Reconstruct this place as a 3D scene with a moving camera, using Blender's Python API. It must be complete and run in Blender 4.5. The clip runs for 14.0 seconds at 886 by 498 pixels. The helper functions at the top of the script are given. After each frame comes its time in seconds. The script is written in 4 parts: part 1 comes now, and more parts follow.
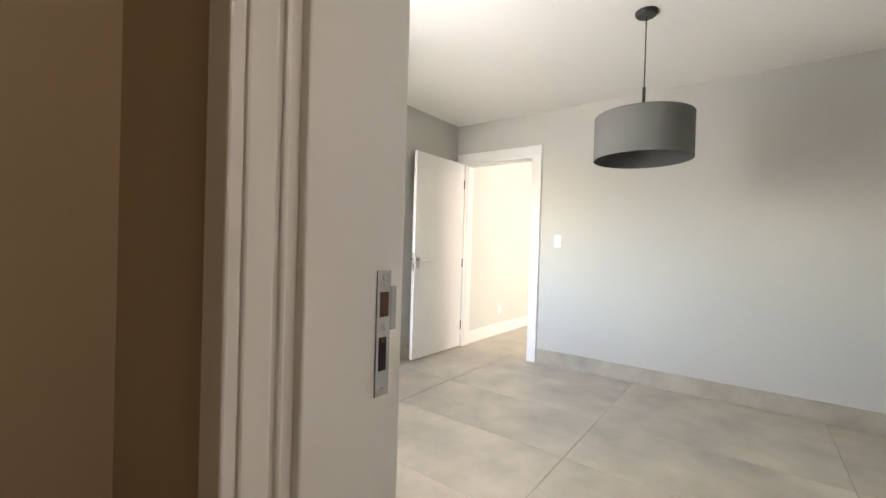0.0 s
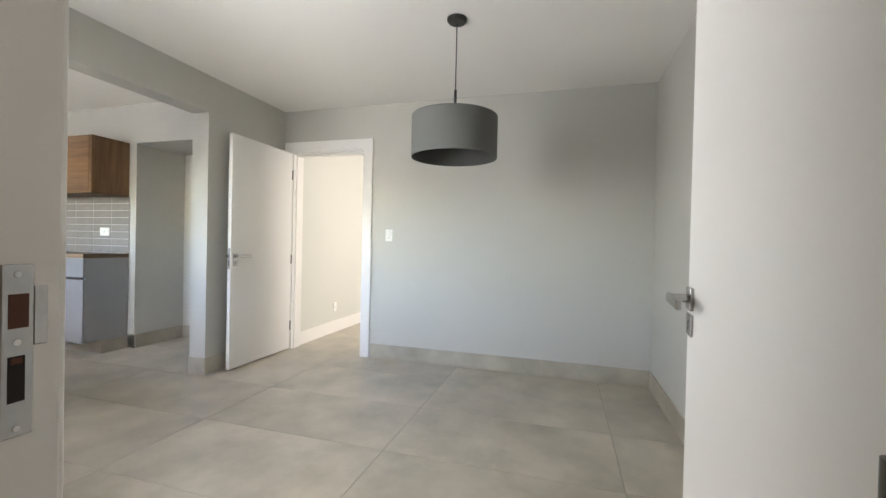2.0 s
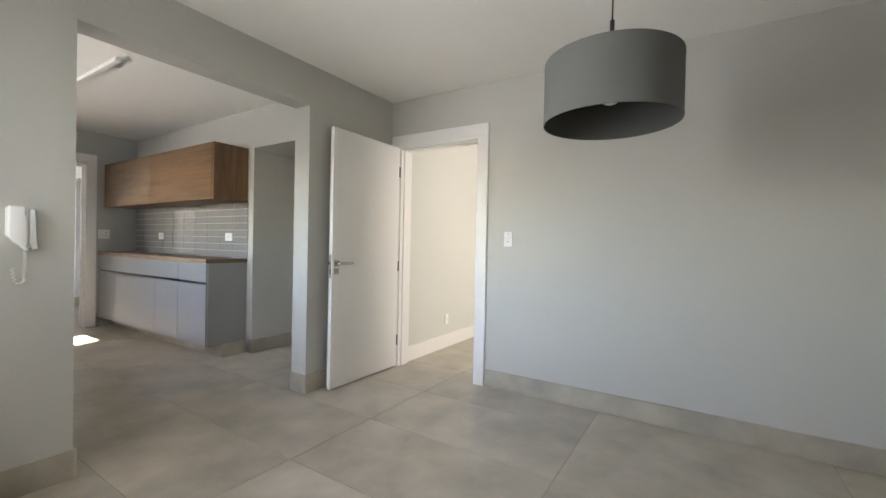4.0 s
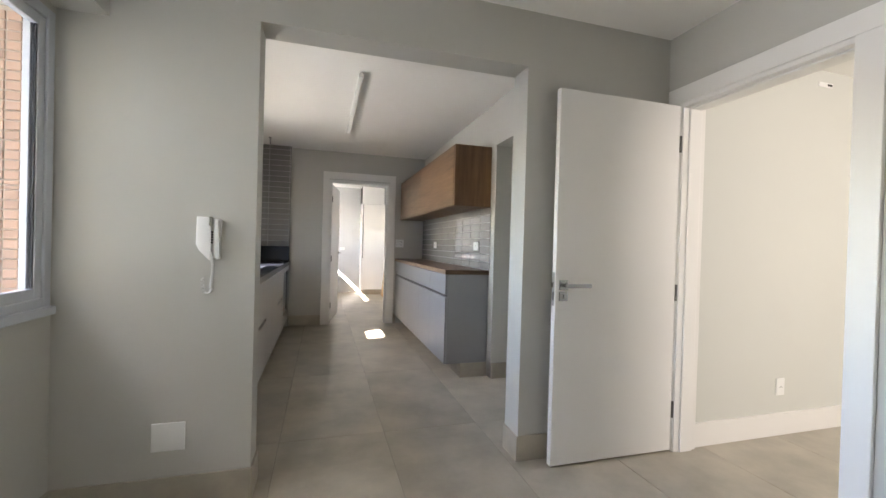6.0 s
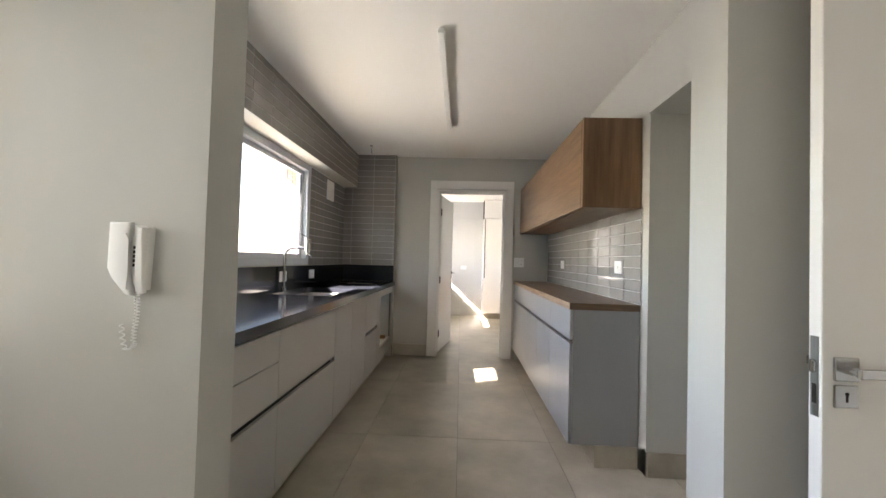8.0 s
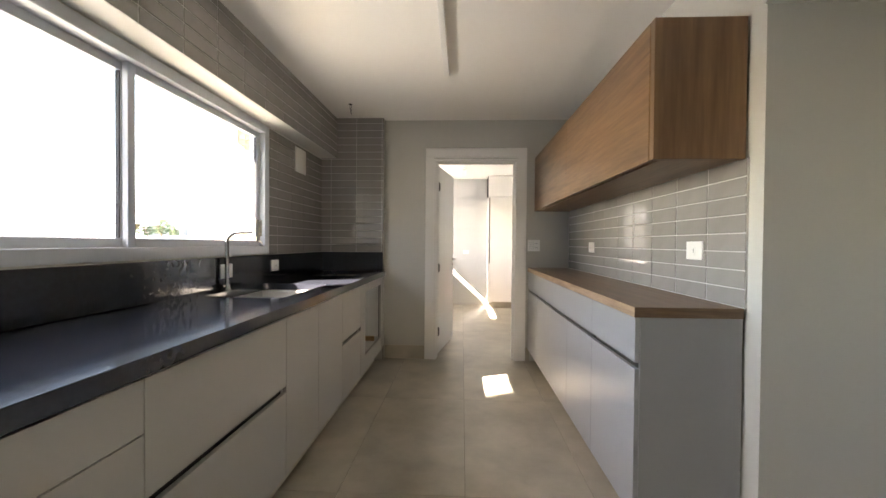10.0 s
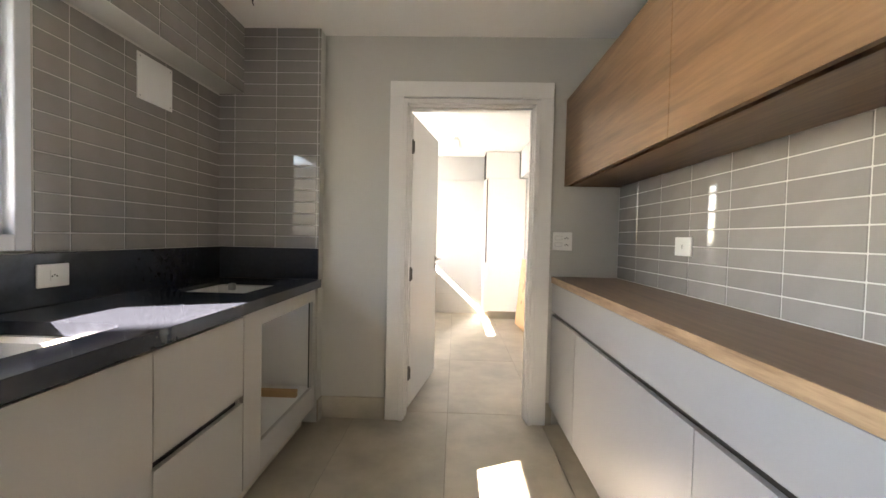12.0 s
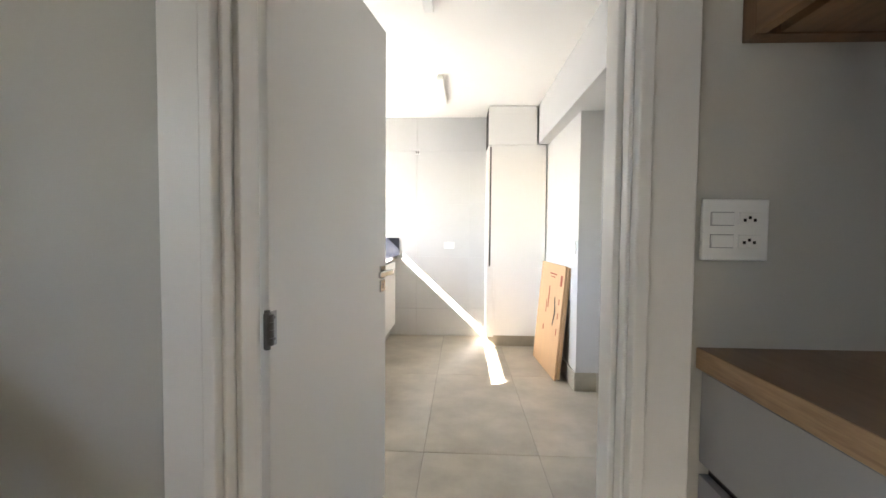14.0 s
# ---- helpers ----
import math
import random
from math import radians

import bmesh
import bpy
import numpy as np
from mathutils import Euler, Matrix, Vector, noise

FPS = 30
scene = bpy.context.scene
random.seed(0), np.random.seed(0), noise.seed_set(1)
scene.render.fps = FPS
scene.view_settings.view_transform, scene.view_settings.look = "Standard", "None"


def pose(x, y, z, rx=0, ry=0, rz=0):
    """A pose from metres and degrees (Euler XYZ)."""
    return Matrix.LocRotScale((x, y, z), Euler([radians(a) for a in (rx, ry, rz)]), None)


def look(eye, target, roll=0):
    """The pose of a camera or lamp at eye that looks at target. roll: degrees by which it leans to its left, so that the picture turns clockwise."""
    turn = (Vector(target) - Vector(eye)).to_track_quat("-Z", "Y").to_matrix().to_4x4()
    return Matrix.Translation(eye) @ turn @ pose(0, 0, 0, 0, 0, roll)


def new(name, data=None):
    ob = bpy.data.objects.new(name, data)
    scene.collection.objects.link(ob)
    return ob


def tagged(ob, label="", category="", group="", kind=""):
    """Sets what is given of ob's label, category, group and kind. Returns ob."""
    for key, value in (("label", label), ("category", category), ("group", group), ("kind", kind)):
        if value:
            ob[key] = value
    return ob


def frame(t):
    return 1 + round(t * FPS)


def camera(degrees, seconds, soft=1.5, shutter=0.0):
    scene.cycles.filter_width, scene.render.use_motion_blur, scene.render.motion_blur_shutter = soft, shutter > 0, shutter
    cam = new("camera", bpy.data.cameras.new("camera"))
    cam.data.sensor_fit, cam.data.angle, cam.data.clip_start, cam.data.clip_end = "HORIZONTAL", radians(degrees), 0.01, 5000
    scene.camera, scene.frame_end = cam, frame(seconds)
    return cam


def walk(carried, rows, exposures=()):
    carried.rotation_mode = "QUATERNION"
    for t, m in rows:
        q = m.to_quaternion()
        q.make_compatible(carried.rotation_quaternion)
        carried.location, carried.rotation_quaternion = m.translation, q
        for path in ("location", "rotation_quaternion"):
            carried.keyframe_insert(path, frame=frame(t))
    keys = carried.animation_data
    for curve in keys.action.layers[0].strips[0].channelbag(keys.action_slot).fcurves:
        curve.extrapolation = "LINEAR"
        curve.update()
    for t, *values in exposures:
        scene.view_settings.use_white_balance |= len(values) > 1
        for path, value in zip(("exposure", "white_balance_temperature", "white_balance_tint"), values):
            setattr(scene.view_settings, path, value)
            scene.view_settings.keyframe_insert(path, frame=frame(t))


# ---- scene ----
cam = camera(94.6, 14.0)
PATH = [
    (0, (0.348, 0.062, 1.174), (1.942, 1.27, 1.155), 1.7),
    (0.5, (0.382, -0.014, 1.174), (2.147, 0.927, 1.162), 1.7),
    (1, (0.394, -0.059, 1.161), (2.257, 0.669, 1.148), 1.6),
    (1.5, (0.421, -0.082, 1.168), (2.328, 0.52, 1.151), 1.5),
    (2, (0.49, -0.07, 1.165), (2.409, 0.494, 1.145), 1.3),
    (2.2, (0.52, -0.051, 1.155), (2.439, 0.511, 1.135), 1.2),
    (4.3, (1.328, 0.311, 1.2), (2.904, 1.542, 1.169), 1.5),
    (4.5, (1.444, 0.351, 1.203), (2.929, 1.69, 1.165), 1.7),
    (5, (1.727, 0.526, 1.212), (2.921, 2.13, 1.176), 1.6),
    (5.5, (2.011, 0.635, 1.221), (2.887, 2.432, 1.198), 1.5),
    (6, (2.188, 0.759, 1.225), (2.754, 2.677, 1.207), 1.6),
    (6.5, (2.343, 1.035, 1.227), (2.627, 3.015, 1.229), 1.8),
    (7, (2.533, 1.318, 1.226), (2.622, 3.316, 1.248), 1.8),
    (7.5, (2.568, 1.593, 1.239), (2.537, 3.592, 1.283), 1.7),
    (8, (2.594, 1.765, 1.247), (2.505, 3.762, 1.298), 1.6),
    (10.5, (2.566, 2.99, 1.254), (2.474, 4.987, 1.195), 0.4),
    (11, (2.557, 3.375, 1.275), (2.467, 5.372, 1.196), 0.5),
    (11.5, (2.62, 3.822, 1.25), (2.539, 5.819, 1.171), 0.7),
    (12, (2.629, 4.318, 1.245), (2.57, 6.317, 1.187), 1.3),
    (12.5, (2.691, 4.81, 1.242), (2.621, 6.808, 1.195), 0.9),
    (13, (2.714, 5.309, 1.243), (2.64, 7.307, 1.2), 0.7),
    (13.5, (2.76, 5.759, 1.234), (2.691, 7.757, 1.16), 0.3),
    (14, (2.801, 6.221, 1.225), (2.711, 8.218, 1.145), 0.5),
]
walk(cam, [(t, look(eye, target, roll)) for t, eye, target, roll in PATH],
     exposures=[(0.0, 5.1, 7400, 18), (0.5, 4.85, 7150, 17), (1.0, 4.78, 7000, 16), (2.2, 4.72, 7000, 16), (4.5, 4.45, 7050, 17), (5.5, 4.48, 7050, 18), (6.5, 4.5, 6900, 17),
                (8.0, 4.65, 7350, 18), (11.0, 4.82, 7850, 18), (12.5, 5.2, 7600, 18), (13.5, 5.05, 7300, 18), (14.0, 4.68, 7000, 15)])

# ---- light ----
SUN_DIR = Vector((1.0, 0.46, -0.93)).normalized()
world = bpy.data.worlds.new("world")
scene.world = world
world.use_nodes = True
wn = world.node_tree.nodes
sky = wn.new("ShaderNodeTexSky")
sky.sky_type = "NISHITA"
sky.sun_disc = False
sky.sun_elevation = math.asin(-SUN_DIR.z)
sky.sun_rotation = math.atan2(-SUN_DIR.x, -SUN_DIR.y)
wn["Background"].inputs["Strength"].default_value = 0.125
world.node_tree.links.new(sky.outputs["Color"], wn["Background"].inputs["Color"])

sun = new("sun", bpy.data.lights.new("sun", "SUN"))
sun.data.energy = 5.0
sun.data.angle = radians(0.5)
sun.data.color = (1.0, 0.965, 0.91)
sun.matrix_world = look(-SUN_DIR * 30, (0, 0, 0))


def area_lamp(name, eye, target, w, h, power, colour):
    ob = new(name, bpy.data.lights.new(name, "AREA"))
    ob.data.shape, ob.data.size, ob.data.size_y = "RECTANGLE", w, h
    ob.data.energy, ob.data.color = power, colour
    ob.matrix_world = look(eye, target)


# daylight of the windows that stay out of view
area_lamp("daylight_bedroom", (5.75, -0.78, 1.5), (5.75, 3, 1.3), 1.7, 1.3, 4.5, (1.0, 0.985, 0.95))
# unseen fill light added behind the walker to brighten the hall and jamb
area_lamp("hall_fill", (0.25, -1.15, 2.1), (0.55, 0.6, 1.2), 0.4, 0.4, 0.16, (1.0, 0.9, 0.78))
# area lamp standing in for sky light in the laundry window's opening
area_lamp("daylight_laundry", (1.085, 9.6, 1.66), (1.95, 9.5, 0.3), 2.2, 0.9, 0.7, (0.86, 0.93, 1.0))
# fill added at the room window, turned south to brighten the entrance door
area_lamp("room_window_fill", (1.11, 1.95, 1.53), (1.62, -0.3, 1.5), 0.45, 1.15, 2.0, (0.87, 0.94, 1.0))

# ---- materials ----


def nodes_of(name):
    m = bpy.data.materials.new(name)
    m.use_nodes = True
    return m, m.node_tree.nodes, m.node_tree.links, m.node_tree.nodes["Principled BSDF"]


def surface(name, base, rough=0.5, metal=0.0, vary=0.06, scale=3.0, fine=60.0, bump=0.0, spec=0.5, coat=0.0, rnd=0.0, stretch=(1, 1, 1)):
    """A paint, stone or metal: broad and fine variation of colour and gloss, with a fine relief."""
    m, n, l, p = nodes_of(name)
    p.inputs["Metallic"].default_value = metal
    p.inputs["Specular IOR Level"].default_value = spec
    p.inputs["Coat Weight"].default_value = coat
    tex = n.new("ShaderNodeTexCoord")
    mp = n.new("ShaderNodeMapping")
    mp.inputs["Scale"].default_value = stretch
    l.new(tex.outputs["Object"], mp.inputs["Vector"])
    big = n.new("ShaderNodeTexNoise")
    big.inputs["Scale"].default_value = scale
    big.inputs["Detail"].default_value = 4
    small = n.new("ShaderNodeTexNoise")
    small.inputs["Scale"].default_value = fine
    small.inputs["Detail"].default_value = 3
    l.new(mp.outputs["Vector"], big.inputs["Vector"])
    l.new(mp.outputs["Vector"], small.inputs["Vector"])
    mix = n.new("ShaderNodeMath")
    mix.operation = "MULTIPLY_ADD"
    mix.inputs[1].default_value = 0.35
    l.new(small.outputs["Fac"], mix.inputs[0])
    l.new(big.outputs["Fac"], mix.inputs[2])
    val = n.new("ShaderNodeMapRange")
    val.inputs["From Min"].default_value, val.inputs["From Max"].default_value = 0.4, 0.95
    val.inputs["To Min"].default_value, val.inputs["To Max"].default_value = 1 - vary, 1 + vary
    l.new(mix.outputs[0], val.inputs["Value"])
    hsv = n.new("ShaderNodeHueSaturation")
    hsv.inputs["Color"].default_value = (*base, 1)
    last = val.outputs[0]
    if rnd:
        info = n.new("ShaderNodeObjectInfo")
        r = n.new("ShaderNodeMapRange")
        r.inputs["To Min"].default_value, r.inputs["To Max"].default_value = 1 - rnd, 1 + rnd
        l.new(info.outputs["Random"], r.inputs["Value"])
        mul = n.new("ShaderNodeMath")
        mul.operation = "MULTIPLY"
        l.new(last, mul.inputs[0])
        l.new(r.outputs[0], mul.inputs[1])
        last = mul.outputs[0]
    l.new(last, hsv.inputs["Value"])
    l.new(hsv.outputs["Color"], p.inputs["Base Color"])
    rr = n.new("ShaderNodeMapRange")
    rr.inputs["From Min"].default_value, rr.inputs["From Max"].default_value = 0.1, 0.9
    rr.inputs["To Min"].default_value, rr.inputs["To Max"].default_value = rough * 0.85, min(1, rough * 1.15)
    l.new(big.outputs["Fac"], rr.inputs["Value"])
    l.new(rr.outputs[0], p.inputs["Roughness"])
    if bump:
        b = n.new("ShaderNodeBump")
        b.inputs["Strength"].default_value = bump
        b.inputs["Distance"].default_value = 0.002
        l.new(small.outputs["Fac"], b.inputs["Height"])
        l.new(b.outputs["Normal"], p.inputs["Normal"])
    return m


def timber(name, dark, light, axis, rough=0.45, rings=9.0):
    """Veneer with grain that runs along the given axis."""
    m, n, l, p = nodes_of(name)
    tex = n.new("ShaderNodeTexCoord")
    mp = n.new("ShaderNodeMapping")
    sc = [rings, rings, rings]
    sc[axis] = rings * 0.07
    mp.inputs["Scale"].default_value = sc
    l.new(tex.outputs["Object"], mp.inputs["Vector"])
    big = n.new("ShaderNodeTexNoise")
    big.inputs["Scale"].default_value = 1.0
    big.inputs["Detail"].default_value = 6
    big.inputs["Distortion"].default_value = 1.2
    fine = n.new("ShaderNodeTexNoise")
    fine.inputs["Scale"].default_value = 9.0
    fine.inputs["Detail"].default_value = 4
    l.new(mp.outputs["Vector"], big.inputs["Vector"])
    l.new(mp.outputs["Vector"], fine.inputs["Vector"])
    add = n.new("ShaderNodeMath")
    add.operation = "MULTIPLY_ADD"
    add.inputs[1].default_value = 0.5
    l.new(fine.outputs["Fac"], add.inputs[0])
    l.new(big.outputs["Fac"], add.inputs[2])
    ramp = n.new("ShaderNodeValToRGB")
    ramp.color_ramp.elements[0].position, ramp.color_ramp.elements[0].color = 0.55, (*dark, 1)
    ramp.color_ramp.elements[1].position, ramp.color_ramp.elements[1].color = 0.95, (*light, 1)
    l.new(add.outputs[0], ramp.inputs["Fac"])
    l.new(ramp.outputs["Color"], p.inputs["Base Color"])
    p.inputs["Roughness"].default_value = rough
    b = n.new("ShaderNodeBump")
    b.inputs["Strength"].default_value, b.inputs["Distance"].default_value = 0.15, 0.001
    l.new(fine.outputs["Fac"], b.inputs["Height"])
    l.new(b.outputs["Normal"], p.inputs["Normal"])
    return m


def porcelain(name, base):
    """Cement-look floor tile: clouds, pale scrapes and pores, each tile with a shift of its own."""
    m, n, l, p = nodes_of(name)
    geo = n.new("ShaderNodeNewGeometry")
    info = n.new("ShaderNodeObjectInfo")
    off = n.new("ShaderNodeVectorMath")
    off.operation = "MULTIPLY_ADD"
    l.new(info.outputs["Random"], off.inputs[0])
    off.inputs[1].default_value = (17, 31, 7)
    l.new(geo.outputs["Position"], off.inputs[2])
    cloud = n.new("ShaderNodeTexNoise")
    cloud.inputs["Scale"].default_value, cloud.inputs["Detail"].default_value, cloud.inputs["Roughness"].default_value = 2.6, 5, 0.58
    scr = n.new("ShaderNodeTexNoise")
    scr.inputs["Roughness"].default_value = 0.45
    scr.inputs["Scale"].default_value, scr.inputs["Detail"].default_value, scr.inputs["Distortion"].default_value = 5.0, 4, 0.3
    pore = n.new("ShaderNodeTexNoise")
    pore.inputs["Scale"].default_value, pore.inputs["Detail"].default_value = 90, 2
    for t in (cloud, scr, pore):
        l.new(off.outputs[0], t.inputs["Vector"])
    ramp = n.new("ShaderNodeValToRGB")
    e = ramp.color_ramp.elements
    e[0].position, e[0].color = 0.20, (*[c * 0.68 for c in base], 1)
    e[1].position, e[1].color = 0.80, (*[c * 1.32 for c in base], 1)
    l.new(cloud.outputs["Fac"], ramp.inputs["Fac"])
    r2 = n.new("ShaderNodeMapRange")
    r2.inputs["From Min"].default_value, r2.inputs["From Max"].default_value = 0.1, 0.9
    r2.inputs["To Min"].default_value, r2.inputs["To Max"].default_value = 0.90, 1.12
    l.new(scr.outputs["Fac"], r2.inputs["Value"])
    r3 = n.new("ShaderNodeMapRange")
    r3.inputs["To Min"].default_value, r3.inputs["To Max"].default_value = 0.94, 1.05
    l.new(info.outputs["Random"], r3.inputs["Value"])
    mul = n.new("ShaderNodeMath")
    mul.operation = "MULTIPLY"
    l.new(r2.outputs[0], mul.inputs[0])
    l.new(r3.outputs[0], mul.inputs[1])
    hsv = n.new("ShaderNodeHueSaturation")
    l.new(ramp.outputs["Color"], hsv.inputs["Color"])
    l.new(mul.outputs[0], hsv.inputs["Value"])
    l.new(hsv.outputs["Color"], p.inputs["Base Color"])
    rr = n.new("ShaderNodeMapRange")
    rr.inputs["From Min"].default_value, rr.inputs["From Max"].default_value = 0.1, 0.9
    rr.inputs["To Min"].default_value, rr.inputs["To Max"].default_value = 0.27, 0.36
    l.new(scr.outputs["Fac"], rr.inputs["Value"])
    l.new(rr.outputs[0], p.inputs["Roughness"])
    b = n.new("ShaderNodeBump")
    b.inputs["Strength"].default_value, b.inputs["Distance"].default_value = 0.12, 0.001
    l.new(pore.outputs["Fac"], b.inputs["Height"])
    l.new(b.outputs["Normal"], p.inputs["Normal"])
    return m


def glass_material(name):
    m, n, l, p = nodes_of(name)
    n.remove(p)
    clear = n.new("ShaderNodeBsdfTransparent")
    clear.inputs["Color"].default_value = (0.93, 0.95, 0.95, 1)
    gloss = n.new("ShaderNodeBsdfGlossy")
    gloss.inputs["Roughness"].default_value = 0.02
    face = n.new("ShaderNodeLayerWeight")
    steep = n.new("ShaderNodeMath")
    steep.operation = "POWER"
    steep.inputs[1].default_value = 4.0
    l.new(face.outputs["Facing"], steep.inputs[0])
    fr = n.new("ShaderNodeMath")
    fr.operation = "MULTIPLY_ADD"
    fr.inputs[1].default_value, fr.inputs[2].default_value = 0.7, 0.03
    l.new(steep.outputs[0], fr.inputs[0])
    mix = n.new("ShaderNodeMixShader")
    l.new(fr.outputs[0], mix.inputs["Fac"])
    l.new(clear.outputs[0], mix.inputs[1])
    l.new(gloss.outputs[0], mix.inputs[2])
    l.new(mix.outputs[0], n["Material Output"].inputs["Surface"])
    return m


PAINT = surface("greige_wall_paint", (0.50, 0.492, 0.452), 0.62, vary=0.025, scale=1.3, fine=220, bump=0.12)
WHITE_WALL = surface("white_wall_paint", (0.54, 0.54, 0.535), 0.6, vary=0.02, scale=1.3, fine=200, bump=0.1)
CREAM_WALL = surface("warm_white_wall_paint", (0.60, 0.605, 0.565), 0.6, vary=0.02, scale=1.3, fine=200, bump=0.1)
CEILING = surface("white_ceiling_paint", (0.85, 0.835, 0.80), 0.7, vary=0.02, scale=1.0, fine=150, bump=0.1)
LACQUER = surface("white_door_lacquer", (0.78, 0.765, 0.735), 0.36, vary=0.012, scale=2.0, fine=90, bump=0.008)
FLOOR_TILE = porcelain("cement_look_porcelain", (0.395, 0.355, 0.285))
GROUT_FLOOR = surface("floor_grout", (0.20, 0.185, 0.16), 0.8, vary=0.1)
GLAZE = surface("glazed_taupe_tile", (0.270, 0.257, 0.243), 0.035, vary=0.05, scale=9, fine=11, bump=0.035, rnd=0.05)
GROUT = surface("light_tile_grout", (0.58, 0.565, 0.535), 0.75, vary=0.06, scale=20)
WALL_TILE = surface("white_glazed_wall_tile", (0.54, 0.545, 0.545), 0.16, vary=0.02, scale=3, fine=20, bump=0.02, rnd=0.015)
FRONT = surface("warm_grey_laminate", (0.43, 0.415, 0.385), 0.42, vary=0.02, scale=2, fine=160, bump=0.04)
# right-hand fronts: grey darkened to offset the strong window light there
FRONT_RIGHT = surface("right_grey_laminate", (0.285, 0.288, 0.288), 0.4, vary=0.02, scale=2, fine=160, bump=0.04)
CARCASS = surface("white_melamine", (0.72, 0.715, 0.69), 0.4, vary=0.02, scale=4)
CHANNEL = surface("dark_anodised_channel", (0.06, 0.055, 0.05), 0.35, metal=0.6, vary=0.1)
STONE = surface("black_polished_stone", (0.022, 0.025, 0.034), 0.10, vary=0.2, scale=40, fine=420, spec=0.55)
OAK_Y = timber("oak_veneer_along", (0.13, 0.074, 0.038), (0.25, 0.148, 0.078), 1)
OAK_Z = timber("oak_veneer_upright", (0.125, 0.067, 0.034), (0.225, 0.13, 0.067), 2)
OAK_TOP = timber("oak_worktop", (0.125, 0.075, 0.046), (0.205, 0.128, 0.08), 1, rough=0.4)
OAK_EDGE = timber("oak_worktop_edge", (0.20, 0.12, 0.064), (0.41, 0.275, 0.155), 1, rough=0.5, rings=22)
# end copy of the edge oak, browner, with its shade put into the colour
OAK_END = timber("oak_worktop_shaded_end", (0.10, 0.058, 0.03), (0.21, 0.13, 0.07), 0, rough=0.5, rings=22)
CHROME = surface("satin_chrome", (0.46, 0.455, 0.445), 0.22, metal=1.0, vary=0.05, scale=30)
STEEL = surface("brushed_steel", (0.36, 0.36, 0.35), 0.32, metal=1.0, vary=0.08, scale=20, stretch=(1, 14, 1))
DARK_STEEL = surface("dull_hinge_steel", (0.15, 0.145, 0.135), 0.38, metal=0.9, vary=0.1, scale=60)
PLASTIC = surface("white_plastic", (0.80, 0.80, 0.78), 0.35, vary=0.01)
PLASTIC_GREY = surface("grey_plastic", (0.30, 0.30, 0.31), 0.4, vary=0.03)
BLACK = surface("black_metal", (0.018, 0.018, 0.018), 0.4, vary=0.1)
# near-black that puts the shade inside holes and slots into the colour
VOID = surface("hollow_shade_black", (0.02, 0.017, 0.014), 0.9)
RED_BROWN = surface("raw_mortise_wood", (0.09, 0.035, 0.02), 0.8)
SHADE = surface("grey_lamp_fabric", (0.125, 0.128, 0.118), 0.85, vary=0.05, scale=6, fine=500, bump=0.35)
SHADE_IN = surface("lamp_lining", (0.10, 0.102, 0.095), 0.7, vary=0.03)
ALU = surface("white_aluminium", (0.54, 0.57, 0.61), 0.35, vary=0.02)
RUBBER = surface("dark_gasket", (0.04, 0.042, 0.05), 0.6)
CARD = surface("brown_cardboard", (0.54, 0.35, 0.19), 0.8, vary=0.06, scale=4, fine=120, bump=0.1, stretch=(1, 6, 1))
PRINT = surface("red_brown_print", (0.30, 0.07, 0.03), 0.8)
GLASS = glass_material("window_glass")
BRICK = surface("pink_brick", (0.50, 0.33, 0.25), 0.85, vary=0.12, scale=6, fine=120, bump=0.3, rnd=0.12)
MORTAR = surface("brick_mortar", (0.50, 0.42, 0.35), 0.9, vary=0.08)
FACADE = surface("white_facade", (0.40, 0.39, 0.375), 0.85, vary=0.08, scale=0.4, fine=6)
FACADE_GREY = surface("grey_facade", (0.26, 0.26, 0.265), 0.85, vary=0.08, scale=0.4, fine=6)
DARK_PANE = surface("far_window_pane", (0.04, 0.045, 0.055), 0.4)
GROUND = surface("far_ground", (0.32, 0.31, 0.29), 0.95, vary=0.2, scale=0.05, fine=1)
LEAF = surface("rooftop_leaf", (0.07, 0.10, 0.04), 0.6, vary=0.2)
HALL = surface("dim_hall_paint", (0.52, 0.43, 0.30), 0.7, vary=0.05, scale=1.2, fine=100, bump=0.1)

# ---- building helpers ----
ORIGIN = {}


def box(bm, x0, x1, y0, y1, z0, z1, bevel=0.0, seg=1):
    vs = [bm.verts.new((x, y, z)) for x in (x0, x1) for y in (y0, y1) for z in (z0, z1)]
    fs = [bm.faces.new([vs[i] for i in f]) for f in ((0, 1, 3, 2), (4, 6, 7, 5), (0, 4, 5, 1), (2, 3, 7, 6), (0, 2, 6, 4), (1, 5, 7, 3))]
    if bevel:
        bmesh.ops.bevel(bm, geom=list({e for f in fs for e in f.edges}), offset=bevel, segments=seg, affect="EDGES", profile=0.5)
    return bm


def cyl(bm, a, b, r0, r1=None, n=20, caps=True):
    a, b = Vector(a), Vector(b)
    m = Matrix.Translation((a + b) / 2) @ (b - a).to_track_quat("Z", "Y").to_matrix().to_4x4()
    bmesh.ops.create_cone(bm, cap_ends=caps, segments=n, radius1=r0, radius2=r0 if r1 is None else r1, depth=(b - a).length, matrix=m)
    return bm


